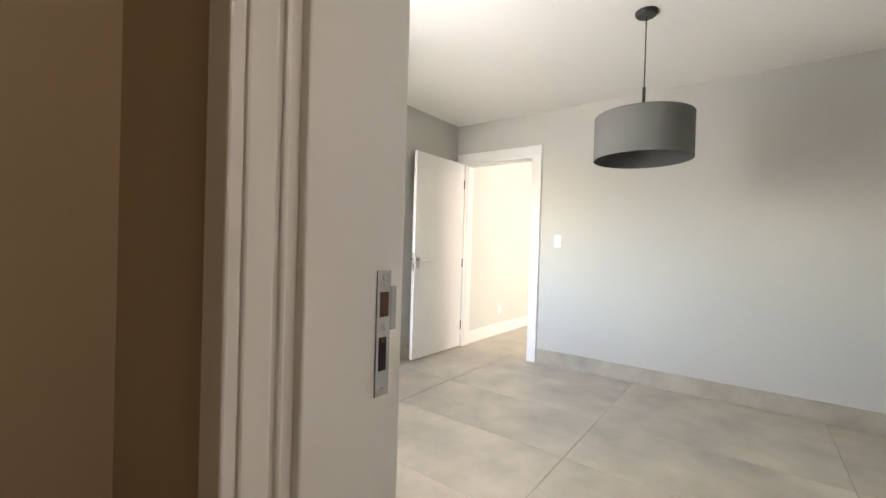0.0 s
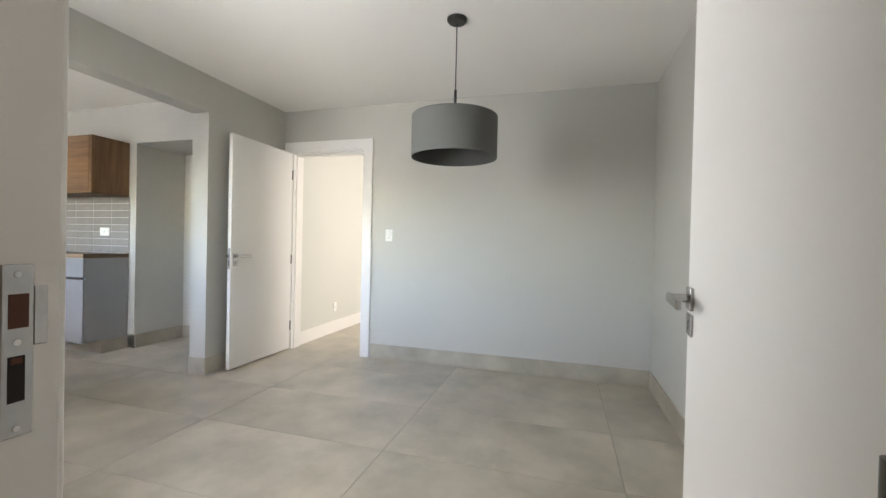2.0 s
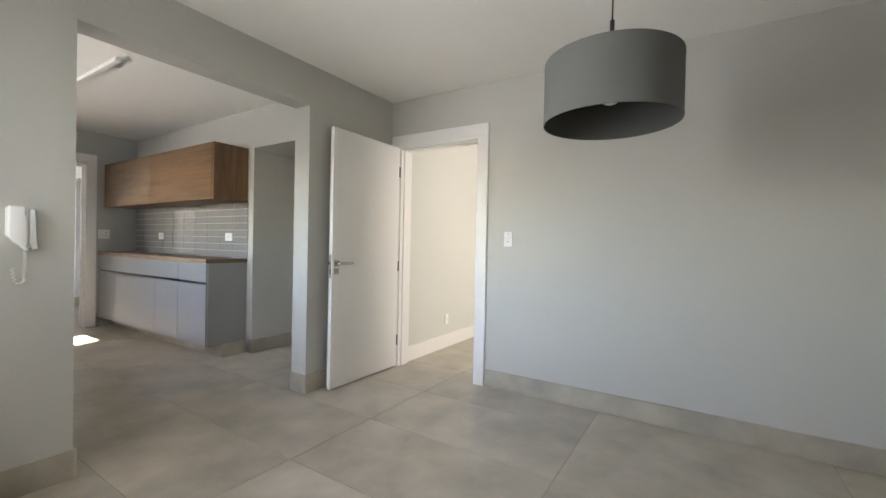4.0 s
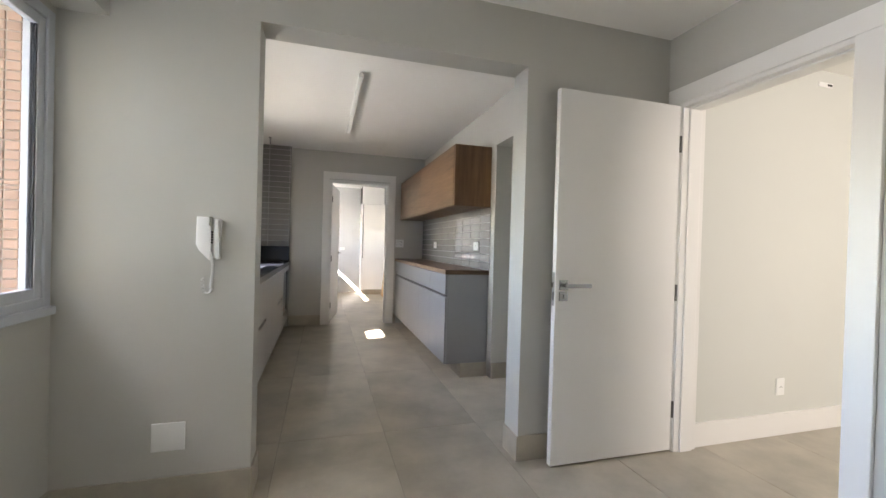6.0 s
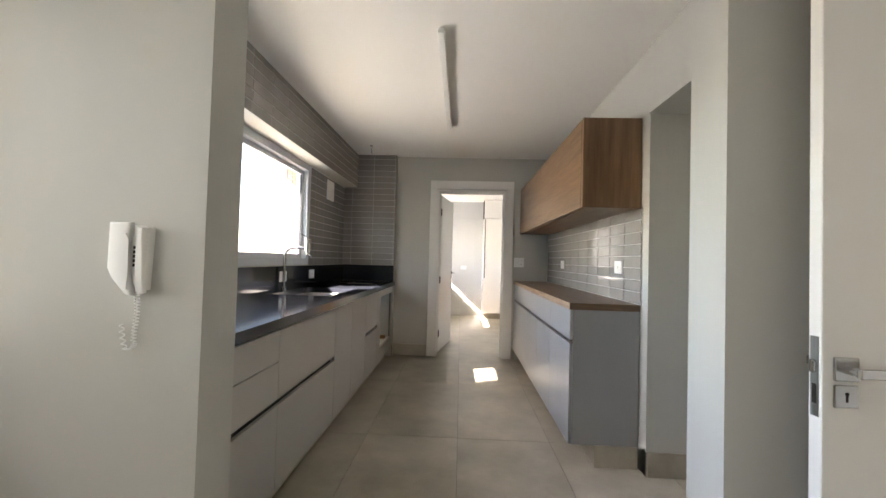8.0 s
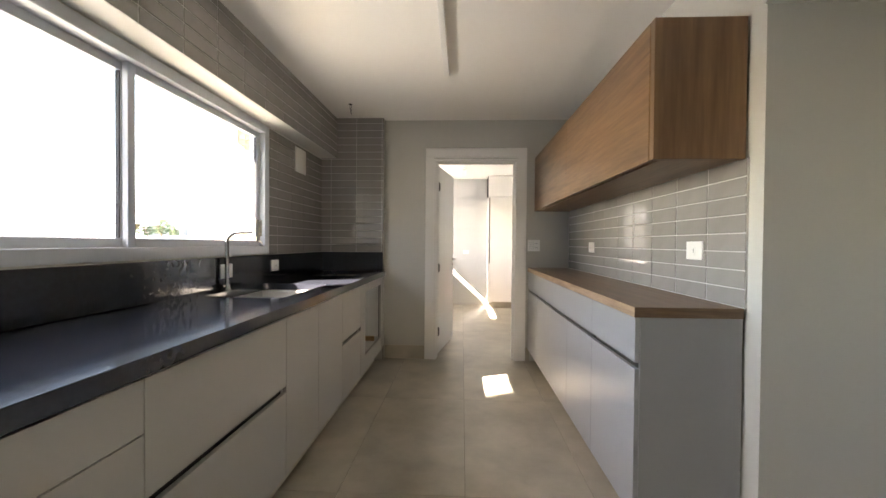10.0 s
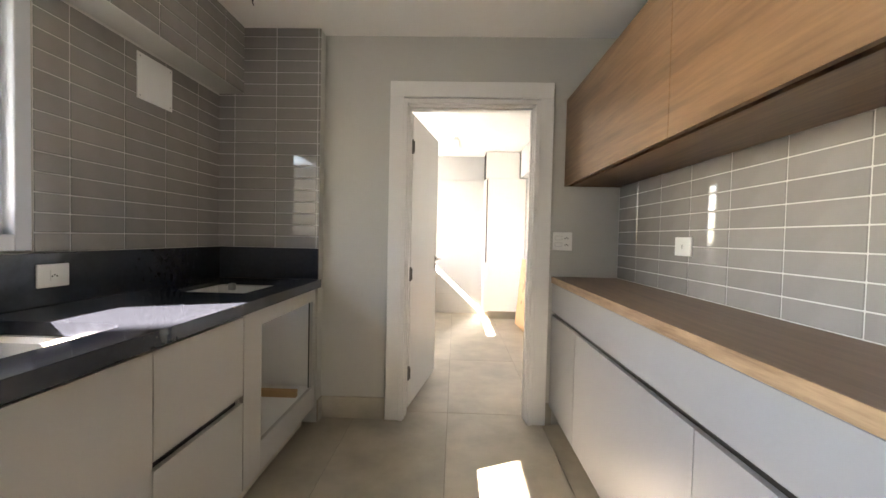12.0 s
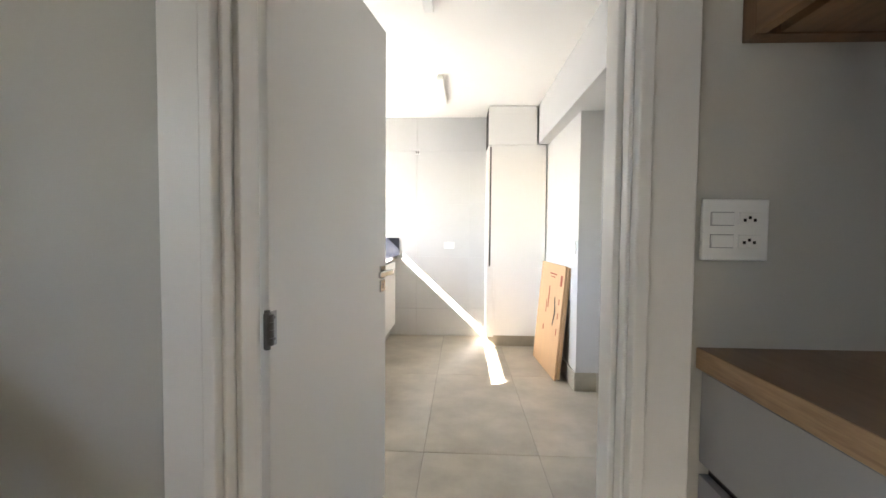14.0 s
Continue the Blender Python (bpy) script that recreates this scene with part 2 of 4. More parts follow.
def tube(bm, pts, r, n=12):
    """A round bar that follows the points."""
    pts = [Vector(p) for p in pts]
    rings = []
    side = None
    for i, p in enumerate(pts):
        d = (pts[min(i + 1, len(pts) - 1)] - pts[max(i - 1, 0)]).normalized()
        if side is None:
            side = d.orthogonal().normalized()
        side = (side - d * side.dot(d)).normalized()
        up = d.cross(side)
        rings.append([bm.verts.new(p + r * (math.cos(2 * math.pi * k / n) * side + math.sin(2 * math.pi * k / n) * up)) for k in range(n)])
    for a, b in zip(rings, rings[1:]):
        for k in range(n):
            bm.faces.new([a[k], a[(k + 1) % n], b[(k + 1) % n], b[k]])
    bm.faces.new(rings[0][::-1])
    bm.faces.new(rings[-1])
    return bm


def mesh_of(bm, name, material, smooth=False):
    bmesh.ops.recalc_face_normals(bm, faces=bm.faces[:])
    me = bpy.data.meshes.new(name)
    bm.to_mesh(me)
    bm.free()
    me.materials.append(material)
    if smooth:
        me.polygons.foreach_set("use_smooth", [True] * len(me.polygons))
        me.set_sharp_from_angle(angle=radians(35))
    return me


def thing(name, loc, label, category, group="", turn=0.0, local=False):
    ob = new(name)
    ob.empty_display_size = 0.1
    ob.matrix_basis = pose(*loc, 0, 0, turn)
    ORIGIN[ob] = Vector((0, 0, 0)) if local else Vector(loc)
    return tagged(ob, label, category, group)


def part(name, bm, material, parent, label="", smooth=False):
    """Links a bmesh as one mesh object under a thing or a part."""
    o = ORIGIN[parent]
    if o.length:
        bmesh.ops.translate(bm, verts=bm.verts[:], vec=-o)
    ob = new(name, mesh_of(bm, name, material, smooth))
    ob.parent = parent
    ORIGIN[ob] = o
    return tagged(ob, label)


def solid(name, bm, material, label, category, group="", kind="", smooth=False):
    """A thing or a piece of the setting that is one mesh."""
    ob = new(name, mesh_of(bm, name, material, smooth))
    ORIGIN[ob] = Vector((0, 0, 0))
    return tagged(ob, label, category, group, kind)


def structure(name, material, boxes, label, category):
    bm = bmesh.new()
    for b in boxes:
        box(bm, *b)
    return solid(name, bm, material, label, category, kind="structure")


B = bmesh.new

# ---- structure ----
H = 2.57
floor = structure("floor", GROUT_FLOOR, [(-1.2, 7.6, -1.4, 11.2, -0.12, -0.003)], "beige cement-look porcelain floor with thin joints", "floor")

wall_north = structure("wall_north", PAINT, [(0.82, 1.884, 2.868, 3.04, 0, H), (1.884, 3.287, 2.868, 3.04, 2.257, H), (3.287, 4.43, 2.868, 3.04, 0, H)],
                       "greige painted wall with a wide opening to the kitchen", "wall")
wall_west = structure("wall_west", PAINT, [
    (0.82, 1.10, 1.1, 1.35, 0, H), (0.82, 1.10, 1.35, 2.858, 0, 0.92), (0.82, 1.10, 1.35, 2.858, 2.14, H), (0.82, 1.10, 2.858, 2.868, 0, H)],
    "greige painted outer wall around the room window", "wall")
wall_entry = structure("wall_entry", PAINT, [(0.716, 0.835, -0.95, -0.319, 0, H), (0.716, 0.835, -0.319, 0.542, 2.16, H), (0.716, 0.835, 0.542, 1.1, 0, H)],
                       "greige painted wall around the entrance doorway", "wall")
wall_entry_hall = structure("wall_entry_hall", HALL, [(0.575, 0.716, -1.4, -0.319, 0, H), (0.575, 0.716, -0.319, 0.542, 2.16, H), (0.575, 0.716, 0.542, 1.1, 0, H)],
                            "dim brownish wall of the hall outside the entrance", "wall")
wall_south = structure("wall_south", PAINT, [(0.835, 4.43, -0.95, -0.80, 0, H)], "greige painted room wall", "wall")
wall_east = structure("wall_east", PAINT, [(4.285, 4.43, -0.80, 1.875, 0, H), (4.285, 4.43, 1.875, 2.765, 2.135, H), (4.285, 4.43, 2.765, 2.868, 0, H)],
                      "greige painted wall with a doorway", "wall")
soffit_room = structure("soffit_room", PAINT, [(1.10, 1.285, 1.1, 2.868, 2.17, H)], "painted boxed-in beam over the room window", "beam")
wall_kitchen_west = structure("wall_kitchen_west", PAINT, [
    (0.82, 1.066, 3.04, 3.24, 0, H), (0.82, 1.066, 3.24, 5.78, 0, 1.16), (0.82, 1.066, 3.24, 5.78, 2.14, H), (0.82, 1.066, 5.78, 7.20, 0, H)],
    "kitchen outer wall around the wide window", "wall")
wall_laundry_west = structure("wall_laundry_west", WHITE_WALL, [
    (0.82, 1.07, 7.20, 8.44, 0, H), (0.82, 1.07, 8.44, 10.74, 0, 1.16), (0.82, 1.07, 8.44, 10.74, 2.18, H), (0.82, 1.07, 10.74, 11.2, 0, H)],
    "white laundry wall around its window", "wall")
soffit_kitchen = structure("soffit_kitchen", PAINT, [(1.066, 1.232, 3.04, 6.968, 2.145, H)], "boxed-in beam over the kitchen window, tiled in front", "beam")
wall_kitchen_far = structure("wall_kitchen_far", PAINT, [(1.066, 2.268, 7.06, 7.20, 0, H), (2.268, 3.168, 7.06, 7.20, 2.155, H), (3.168, 4.43, 7.06, 7.20, 0, H)],
                             "greige painted kitchen wall with the laundry doorway", "wall")
pier = structure("wall_kitchen_pier", PAINT, [(1.066, 1.735, 6.968, 7.06, 0, H)], "shallow wall pier at the end of the kitchen counter", "wall")
wall_kitchen_east = structure("wall_kitchen_east", PAINT, [(3.713, 4.43, 4.26, 7.06, 0, H), (3.70, 4.43, 3.04, 4.26, 2.16, H), (4.289, 4.43, 3.04, 4.26, 0, 2.16)],
                              "greige painted kitchen wall with a recess for a fridge", "wall")
wall_laundry_far = structure("wall_laundry_far", WALL_TILE, [(1.07, 4.0, 11.058, 11.2, 0, H)], "white tiled end wall of the laundry", "wall")
wall_laundry_east = structure("wall_laundry_east", WHITE_WALL, [(3.70, 4.0, 9.412, 11.058, 0, H), (3.87, 4.0, 7.20, 9.412, 0, H)], "white painted laundry wall with a step", "wall")
beam_laundry = structure("beam_laundry", WHITE_WALL, [(3.60, 3.87, 7.20, 9.412, 2.16, H), (3.60, 3.70, 9.412, 10.58, 2.16, H)], "white boxed-in beam under the laundry ceiling", "beam")
ceiling_room = structure("ceiling_room", CEILING, [(0.56, 4.43, -0.95, 3.04, H, H + 0.15)], "white painted room ceiling", "ceiling")
ceiling_kitchen = structure("ceiling_kitchen", CEILING, [(0.70, 4.43, 3.04, 7.20, H, H + 0.15)], "white painted kitchen ceiling", "ceiling")
ceiling_laundry = structure("ceiling_laundry", CEILING, [(0.70, 4.43, 7.20, 11.2, H, H + 0.15)], "white painted laundry ceiling", "ceiling")
ceiling_bedroom = structure("ceiling_bedroom", CEILING, [(4.43, 7.6, -0.95, 3.04, 2.52, H + 0.15)], "white ceiling of the next room", "ceiling")
# eave out of view, its reach set to trim the kitchen sun patch
eave = structure("eave", FACADE, [(0.162, 4.43, -1.4, 7.4, 2.73, 2.86), (0.70, 4.43, 7.4, 11.2, 2.73, 2.86), (0.162, 0.56, -1.4, 7.4, 2.64, 2.73)], "pale concrete slab and eave over the windows", "eave")
ceiling_hall = structure("ceiling_hall", CEILING, [(-1.2, 0.56, -1.4, 1.1, H, H + 0.15)], "plain hall ceiling", "ceiling")
for nm, b in (("wall_hall_west", (-1.2, -1.05, -1.4, 1.1, 0, H)), ("wall_hall_south", (-1.05, 0.575, -1.4, -1.25, 0, H)), ("wall_hall_north", (-1.05, 0.575, 0.95, 1.1, 0, H))):
    structure(nm, HALL, [b], "dim brownish hall wall", "wall")
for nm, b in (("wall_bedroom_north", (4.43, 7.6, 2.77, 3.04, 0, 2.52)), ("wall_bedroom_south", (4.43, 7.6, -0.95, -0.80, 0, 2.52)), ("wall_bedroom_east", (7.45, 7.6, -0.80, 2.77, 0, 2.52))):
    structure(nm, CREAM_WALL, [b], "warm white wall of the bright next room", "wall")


def baseboard(boxes, material, label):
    for b in boxes:
        solid("baseboard", box(B(), *b, 0.002), material, label, "baseboard", kind="structure")


bb = 0.145
baseboard([(1.10, 1.884, 2.856, 2.868, 0, bb), (3.287, 4.285, 2.856, 2.868, 0, bb), (4.273, 4.285, -0.80, 1.80, 0, bb), (0.835, 4.273, -0.80, -0.788, 0, bb),
           (1.10, 1.112, 1.1, 2.856, 0, bb), (0.835, 0.847, 0.623, 1.1, 0, bb), (1.884, 1.896, 2.856, 3.04, 0, bb), (3.275, 3.287, 2.856, 3.04, 0, bb),
           (3.725, 4.289, 4.248, 4.26, 0, bb), (4.277, 4.289, 3.04, 4.248, 0, bb), (3.713, 3.725, 4.248, 4.335, 0, bb), (3.287, 4.277, 3.04, 3.052, 0, bb),
           (1.735, 2.178, 7.048, 7.06, 0, bb), (3.256, 3.30, 7.048, 7.06, 0, bb), (1.735, 1.747, 6.968, 7.048, 0, bb),
           (3.688, 3.70, 9.400, 10.59, 0, bb), (3.70, 3.858, 9.400, 9.412, 0, bb), (3.858, 3.87, 7.20, 9.412, 0, bb)], FLOOR_TILE, "cement-look porcelain skirting along the wall")
baseboard([(4.43, 7.45, 2.752, 2.77, 0, 0.15)], LACQUER, "tall white painted skirting in the next room")


def casing(name, boxes, label):
    t = thing(name, ((boxes[0][0] + boxes[0][1]) / 2, (boxes[0][2] + boxes[0][3]) / 2, 0), label, "door frame")
    tagged(t, kind="structure")
    for nm, *b in [("side" if i < 2 else "head", *b) for i, b in enumerate(boxes[:3])]:
        part("casing_" + nm, box(B(), *b, 0.003), LACQUER, t)
    for b in boxes[3:]:
        part("lining", box(B(), *b, 0.0035, 2), LACQUER, t)
    return t


# laundry doorway
casing("door_frame_1", [(2.178, 2.270, 7.036, 7.06, 0, 2.165), (3.166, 3.256, 7.036, 7.06, 0, 2.165), (2.178, 3.256, 7.036, 7.06, 2.165, 2.27),
                        (2.270, 2.298, 7.026, 7.222, 0, 2.125), (3.138, 3.166, 7.026, 7.222, 0, 2.125), (2.270, 3.166, 7.026, 7.222, 2.125, 2.153),
                        (2.298, 2.313, 7.105, 7.175, 0, 2.11), (3.123, 3.138, 7.105, 7.175, 0, 2.11), (2.298, 3.138, 7.105, 7.175, 2.11, 2.125),
                        (2.298, 2.307, 7.052, 7.082, 0, 2.116), (3.129, 3.138, 7.052, 7.082, 0, 2.116), (2.298, 3.138, 7.052, 7.082, 2.116, 2.125)], "white lacquered frame of the laundry doorway")
# doorway to the next room
casing("door_frame_2", [(4.262, 4.285, 1.805, 1.905, 0, 2.13), (4.262, 4.285, 2.75, 2.85, 0, 2.13), (4.262, 4.285, 1.805, 2.85, 2.13, 2.23),
                        (4.27, 4.44, 1.875, 1.905, 0, 2.105), (4.27, 4.44, 2.735, 2.765, 0, 2.105), (4.27, 4.44, 1.875, 2.765, 2.105, 2.135),
                        (4.31, 4.40, 1.905, 1.917, 0, 2.093), (4.31, 4.40, 2.723, 2.735, 0, 2.093), (4.31, 4.40, 1.905, 2.735, 2.093, 2.105)],
       "white lacquered frame of the doorway to the next room")
# entrance doorway
casing("door_frame_3", [(0.835, 0.857, 0.539, 0.623, 0, 2.14), (0.835, 0.857, -0.40, -0.313, 0, 2.14), (0.835, 0.857, -0.40, 0.623, 2.14, 2.24),
                        (0.556, 0.575, 0.513, 0.567, 0, 2.14), (0.550, 0.575, -0.40, -0.302, 0, 2.14), (0.550, 0.575, -0.40, 0.567, 2.14, 2.24),
                        (0.652, 0.835, 0.510, 0.542, 0, 2.13), (0.575, 0.835, -0.319, -0.288, 0, 2.13), (0.575, 0.835, -0.319, 0.542, 2.13, 2.16),
                        (0.575, 0.612, 0.510, 0.542, 0, 2.13), (0.612, 0.652, 0.524, 0.542, 0, 2.13), (0.624, 0.632, 0.515, 0.524, 0, 2.13), (0.575, 0.624, -0.288, -0.276, 0, 2.13)], "white lacquered frame of the entrance doorway")


# ---- windows ----
def window(name, x, y0, y1, z0, z1, mullions, fw, label, frame_proud=0.07):
    """A sliding window in the plane x, with a fixed frame, sashes and panes."""
    t = thing(name, (x, (y0 + y1) / 2, z0), label, "window")
    tagged(t, kind="structure")
    xa, xb = x - 0.05, x + frame_proud
    part("window_frame", box(B(), xa, xb, y0, y0 + fw, z0, z1, 0.003), ALU, t)
    part("window_frame", box(B(), xa, xb, y1 - fw, y1, z0, z1, 0.003), ALU, t)
    part("window_frame", box(B(), xa, xb, y0 + fw, y1 - fw, z0, z0 + fw, 0.003), ALU, t)
    part("window_frame", box(B(), xa, xb, y0 + fw, y1 - fw, z1 - fw, z1, 0.003), ALU, t)
    edges = [y0 + fw] + mullions + [y1 - fw]
    for i, (a, b) in enumerate(zip(edges, edges[1:])):
        xs = x + (0.012 if i % 2 else -0.022)
        s = 0.042
        a2, b2 = a - (s if i else 0), b
        zb, zt = z0 + fw, z1 - fw
        sash = part("sash", box(box(box(box(B(), xs - 0.015, xs + 0.015, a2, a2 + s, zb, zt, 0.002), xs - 0.015, xs + 0.015, b2 - s, b2, zb, zt, 0.002),
                                    xs - 0.015, xs + 0.015, a2 + s, b2 - s, zb, zb + s, 0.002), xs - 0.015, xs + 0.015, a2 + s, b2 - s, zt - s, zt, 0.002), ALU, t)
        part("gasket", box(box(B(), xs - 0.01, xs + 0.010, b2 - s - 0.006, b2 - s, zb + s, zt - s), xs - 0.01, xs + 0.010, a2 + s, a2 + s + 0.006, zb + s, zt - s), RUBBER, sash)
        pane = part("pane", box(B(), xs - 0.003, xs + 0.003, a2 + s + 0.006, b2 - s - 0.006, zb + s, zt - s), GLASS, sash)
        pane.visible_shadow = False
    return t


window_room = window("window_1", 1.068, 1.35, 2.858, 0.92, 2.14, [2.08], 0.045, "white aluminium sliding window above a white sill", 0.036)
part("window_sill", box(B(), 1.095, 1.132, 1.33, 2.845, 0.895, 0.93, 0.004), ALU, window_room)
window("window_2", 1.0, 3.24, 5.78, 1.16, 2.14, [4.53], 0.06, "wide white aluminium sliding window above the sink")
window("window_3", 1.0, 8.44, 10.74, 1.16, 2.18, [9.59], 0.05, "white aluminium laundry window")

# ---- doors ----


def handle_set(door, x, side, z):
    """Square rose, flat lever towards the hinge and keyhole plate, on the face at y = side[0], standing out by side[1]."""
    y, s = side
    out = lambda d: y + s * d
    span = lambda a, b: (min(out(a), out(b)), max(out(a), out(b)))
    h = part("handle", box(B(), x - 0.027, x + 0.027, *span(0.0, 0.009), z - 0.027, z + 0.027, 0.002), CHROME, door, "satin chrome lever handle on a square rose")
    part("neck", cyl(B(), (x, out(0.008), z), (x, out(0.05), z), 0.010), CHROME, h, smooth=True)
    part("lever", box(B(), x - 0.148, x + 0.012, *span(0.042, 0.054), z - 0.011, z + 0.011, 0.003, 2), CHROME, h)
    k = part("keyhole_plate", box(B(), x - 0.027, x + 0.027, *span(0.0, 0.007), z - 0.088, z - 0.036, 0.002), CHROME, door, "square satin chrome keyhole plate")
    part("keyhole", box(cyl(B(), (x, out(0.005), z - 0.056), (x, out(0.0075), z - 0.056), 0.0045, n=12), x - 0.0025, x + 0.0025, *span(0.005, 0.0075), z - 0.074, z - 0.056), VOID, k)


def door(name, hinge, turn, width, y0, y1, label, group="doors", sides=(1, 1), grip=1.05):
    """A flush leaf; the hinge is at the origin and the leaf runs along its own x."""
    d = thing(name, (*hinge, 0.0), label, "door", group, turn, local=True)
    part("leaf", box(B(), 0.004, width, y0, y1, 0.012, 2.112, 0.002), LACQUER, d)
    ym = (y0 + y1) / 2
    lock = part("lock_plate", box(B(), width - 0.001, width + 0.0015, ym - 0.011, ym + 0.011, grip - 0.115, grip + 0.07, 0.0004), STEEL, d, "satin steel mortise lock plate")
    part("latch", box(B(), width, width + 0.011, ym - 0.007, ym + 0.007, grip - 0.014, grip + 0.016, 0.003), CHROME, lock)
    part("bolt_slot", box(B(), width, width + 0.0022, ym - 0.006, ym + 0.006, grip - 0.085, grip - 0.04), VOID, lock)
    if sides[0]:
        handle_set(d, width - 0.05, (y0, -1), grip)
    if sides[1]:
        handle_set(d, width - 0.05, (y1, 1), grip)
    for z in (0.26, 0.975, 1.88):
        h = part("hinge", cyl(B(), (-0.004, y0 if sides[0] == 2 else y1, z - 0.05), (-0.004, y0 if sides[0] == 2 else y1, z + 0.05), 0.0075, n=12), DARK_STEEL, d, "dull steel door hinge", True)
    return d


door("door_1", (4.262, 2.748), 180.0, 0.834, -0.036, 0.0, "white flush room door standing wide open against the wall", grip=1.022)
door("door_2", (0.848, -0.291), -5.9, 0.80, -0.036, 0.0, "white flush entrance door standing open")
d3 = door("door_3", (2.314, 7.228), 80.2, 0.845, 0.0, 0.036, "white flush laundry door standing open into the laundry", sides=(2, 1))
for z in (0.26, 0.975, 1.88):
    leaf_ = part("hinge_leaf", box(B(), 0.008, 0.032, -0.0025, 0.0, z - 0.045, z + 0.045, 0.0008), STEEL, d3, "satin steel hinge plate")
    part("hinge_leaf", box(B(), -0.022, -0.006, -0.004, -0.001, z - 0.045, z + 0.045, 0.0008), DARK_STEEL, d3, "dull steel hinge plate")
    for k in (-0.03, -0.01, 0.01, 0.03):
        part("knuckle", cyl(B(), (0.001, -0.006, z + k - 0.009), (0.001, -0.006, z + k + 0.009), 0.0085, n=14), DARK_STEEL, leaf_, smooth=True)
    for k in (-0.028, 0.028):
        part("screw", cyl(B(), (0.021, -0.0022, z + k), (0.021, -0.0036, z + k), 0.0035, n=10), DARK_STEEL, leaf_)

# strike plate of the entrance
strike = thing("strike_plate", (0.797, 0.510, 1.04), "scratched steel strike plate on the entrance jamb", "strike plate")
part("plate", box(box(B(), 0.777, 0.806, 0.5078, 0.5115, 0.941, 1.133, 0.0008), 0.806, 0.819, 0.5078, 0.5115, 1.040, 1.108, 0.0008), STEEL, strike)
part("latch_hole", box(B(), 0.783, 0.801, 0.5070, 0.509, 1.062, 1.100), RED_BROWN, strike, "latch hole with raw wood behind")
bolt_hole = part("bolt_hole", box(B(), 0.783, 0.798, 0.5070, 0.509, 0.980, 1.031), VOID, strike, "dark bolt hole")
part("splinter", box(B(), 0.785, 0.796, 0.5066, 0.5078, 1.022, 1.030, 0.001), RED_BROWN, bolt_hole, "rough wood edge")
for z in (0.950, 1.122, 1.046):
    part("screw", cyl(B(), (0.791, 0.5085, z), (0.791, 0.5068, z), 0.0038, n=10), CHROME, strike)


# ---- room things ----
def pendant():
    x, y = 2.955, 0.597
    p = thing("pendant_lamp", (x, y, H), "grey-green fabric drum pendant lamp on a black cord", "lamp")
    bm = B()
    prof = [(0.0, 0.0), (0.062, 0.0), (0.062, -0.012), (0.052, -0.024), (0.02, -0.03), (0.0, -0.03)]
    ring = [bm.verts.new((x + r, y, H + z)) for r, z in prof]
    edges = [bm.edges.new(e) for e in zip(ring, ring[1:])]
    bmesh.ops.spin(bm, geom=ring + edges, cent=(x, y, H), axis=(0, 0, 1), angle=2 * math.pi, steps=32, use_merge=True)
    bmesh.ops.remove_doubles(bm, verts=bm.verts[:], dist=1e-5)
    part("canopy", bm, BLACK, p, "black ceiling canopy", True)
    part("cord", cyl(B(), (x, y, H - 0.03), (x, y, 2.13), 0.0035, n=8), BLACK, p, smooth=True)
    part("cord_grip", cyl(B(), (x, y, 2.13), (x, y, 1.954), 0.009, n=12), BLACK, p, smooth=True)
    r, zt, zb = 0.266, 1.958, 1.706
    bm = B()
    n = 64
    loops = []
    for rr, z in ((r - 0.003, zb), (r, zb), (r + 0.001, zb + 0.012), (r, zb + 0.014), (r, zt - 0.014), (r + 0.001, zt - 0.012), (r, zt), (r - 0.003, zt), (r - 0.003, zb)):
        loops.append([bm.verts.new((x + rr * math.cos(2 * math.pi * k / n), y + rr * math.sin(2 * math.pi * k / n), z)) for k in range(n)])
    for a, b in zip(loops, loops[1:]):
        for k in range(n):
            bm.faces.new([a[k], a[(k + 1) % n], b[(k + 1) % n], b[k]])
    bmesh.ops.remove_doubles(bm, verts=bm.verts[:], dist=1e-5)
    shade = part("shade", bm, SHADE, p, "grey-green fabric drum shade", True)
    bm = B()
    cyl(bm, (x, y, zt - 0.004), (x, y, zt - 0.001), r - 0.004, n=64)
    part("top_disc", bm, SHADE_IN, shade)
    bm = B()
    cyl(bm, (x, y, zb + 0.004), (x, y, zt - 0.005), r - 0.006, n=64, caps=False)
    part("lining", bm, SHADE_IN, shade, smooth=True)
    holder = part("lamp_holder", cyl(B(), (x, y, zt - 0.004), (x, y, 1.91), 0.022, n=20), BLACK, p, smooth=True)
    bm = B()
    bmesh.ops.create_uvsphere(bm, u_segments=24, v_segments=16, radius=0.047, matrix=Matrix.Translation((x, y, 1.83)))
    cyl(bm, (x, y, 1.86), (x, y, 1.915), 0.03, 0.018, n=24)
    part("bulb", bm, PLASTIC, holder, "unlit opal white bulb", True)


pendant()


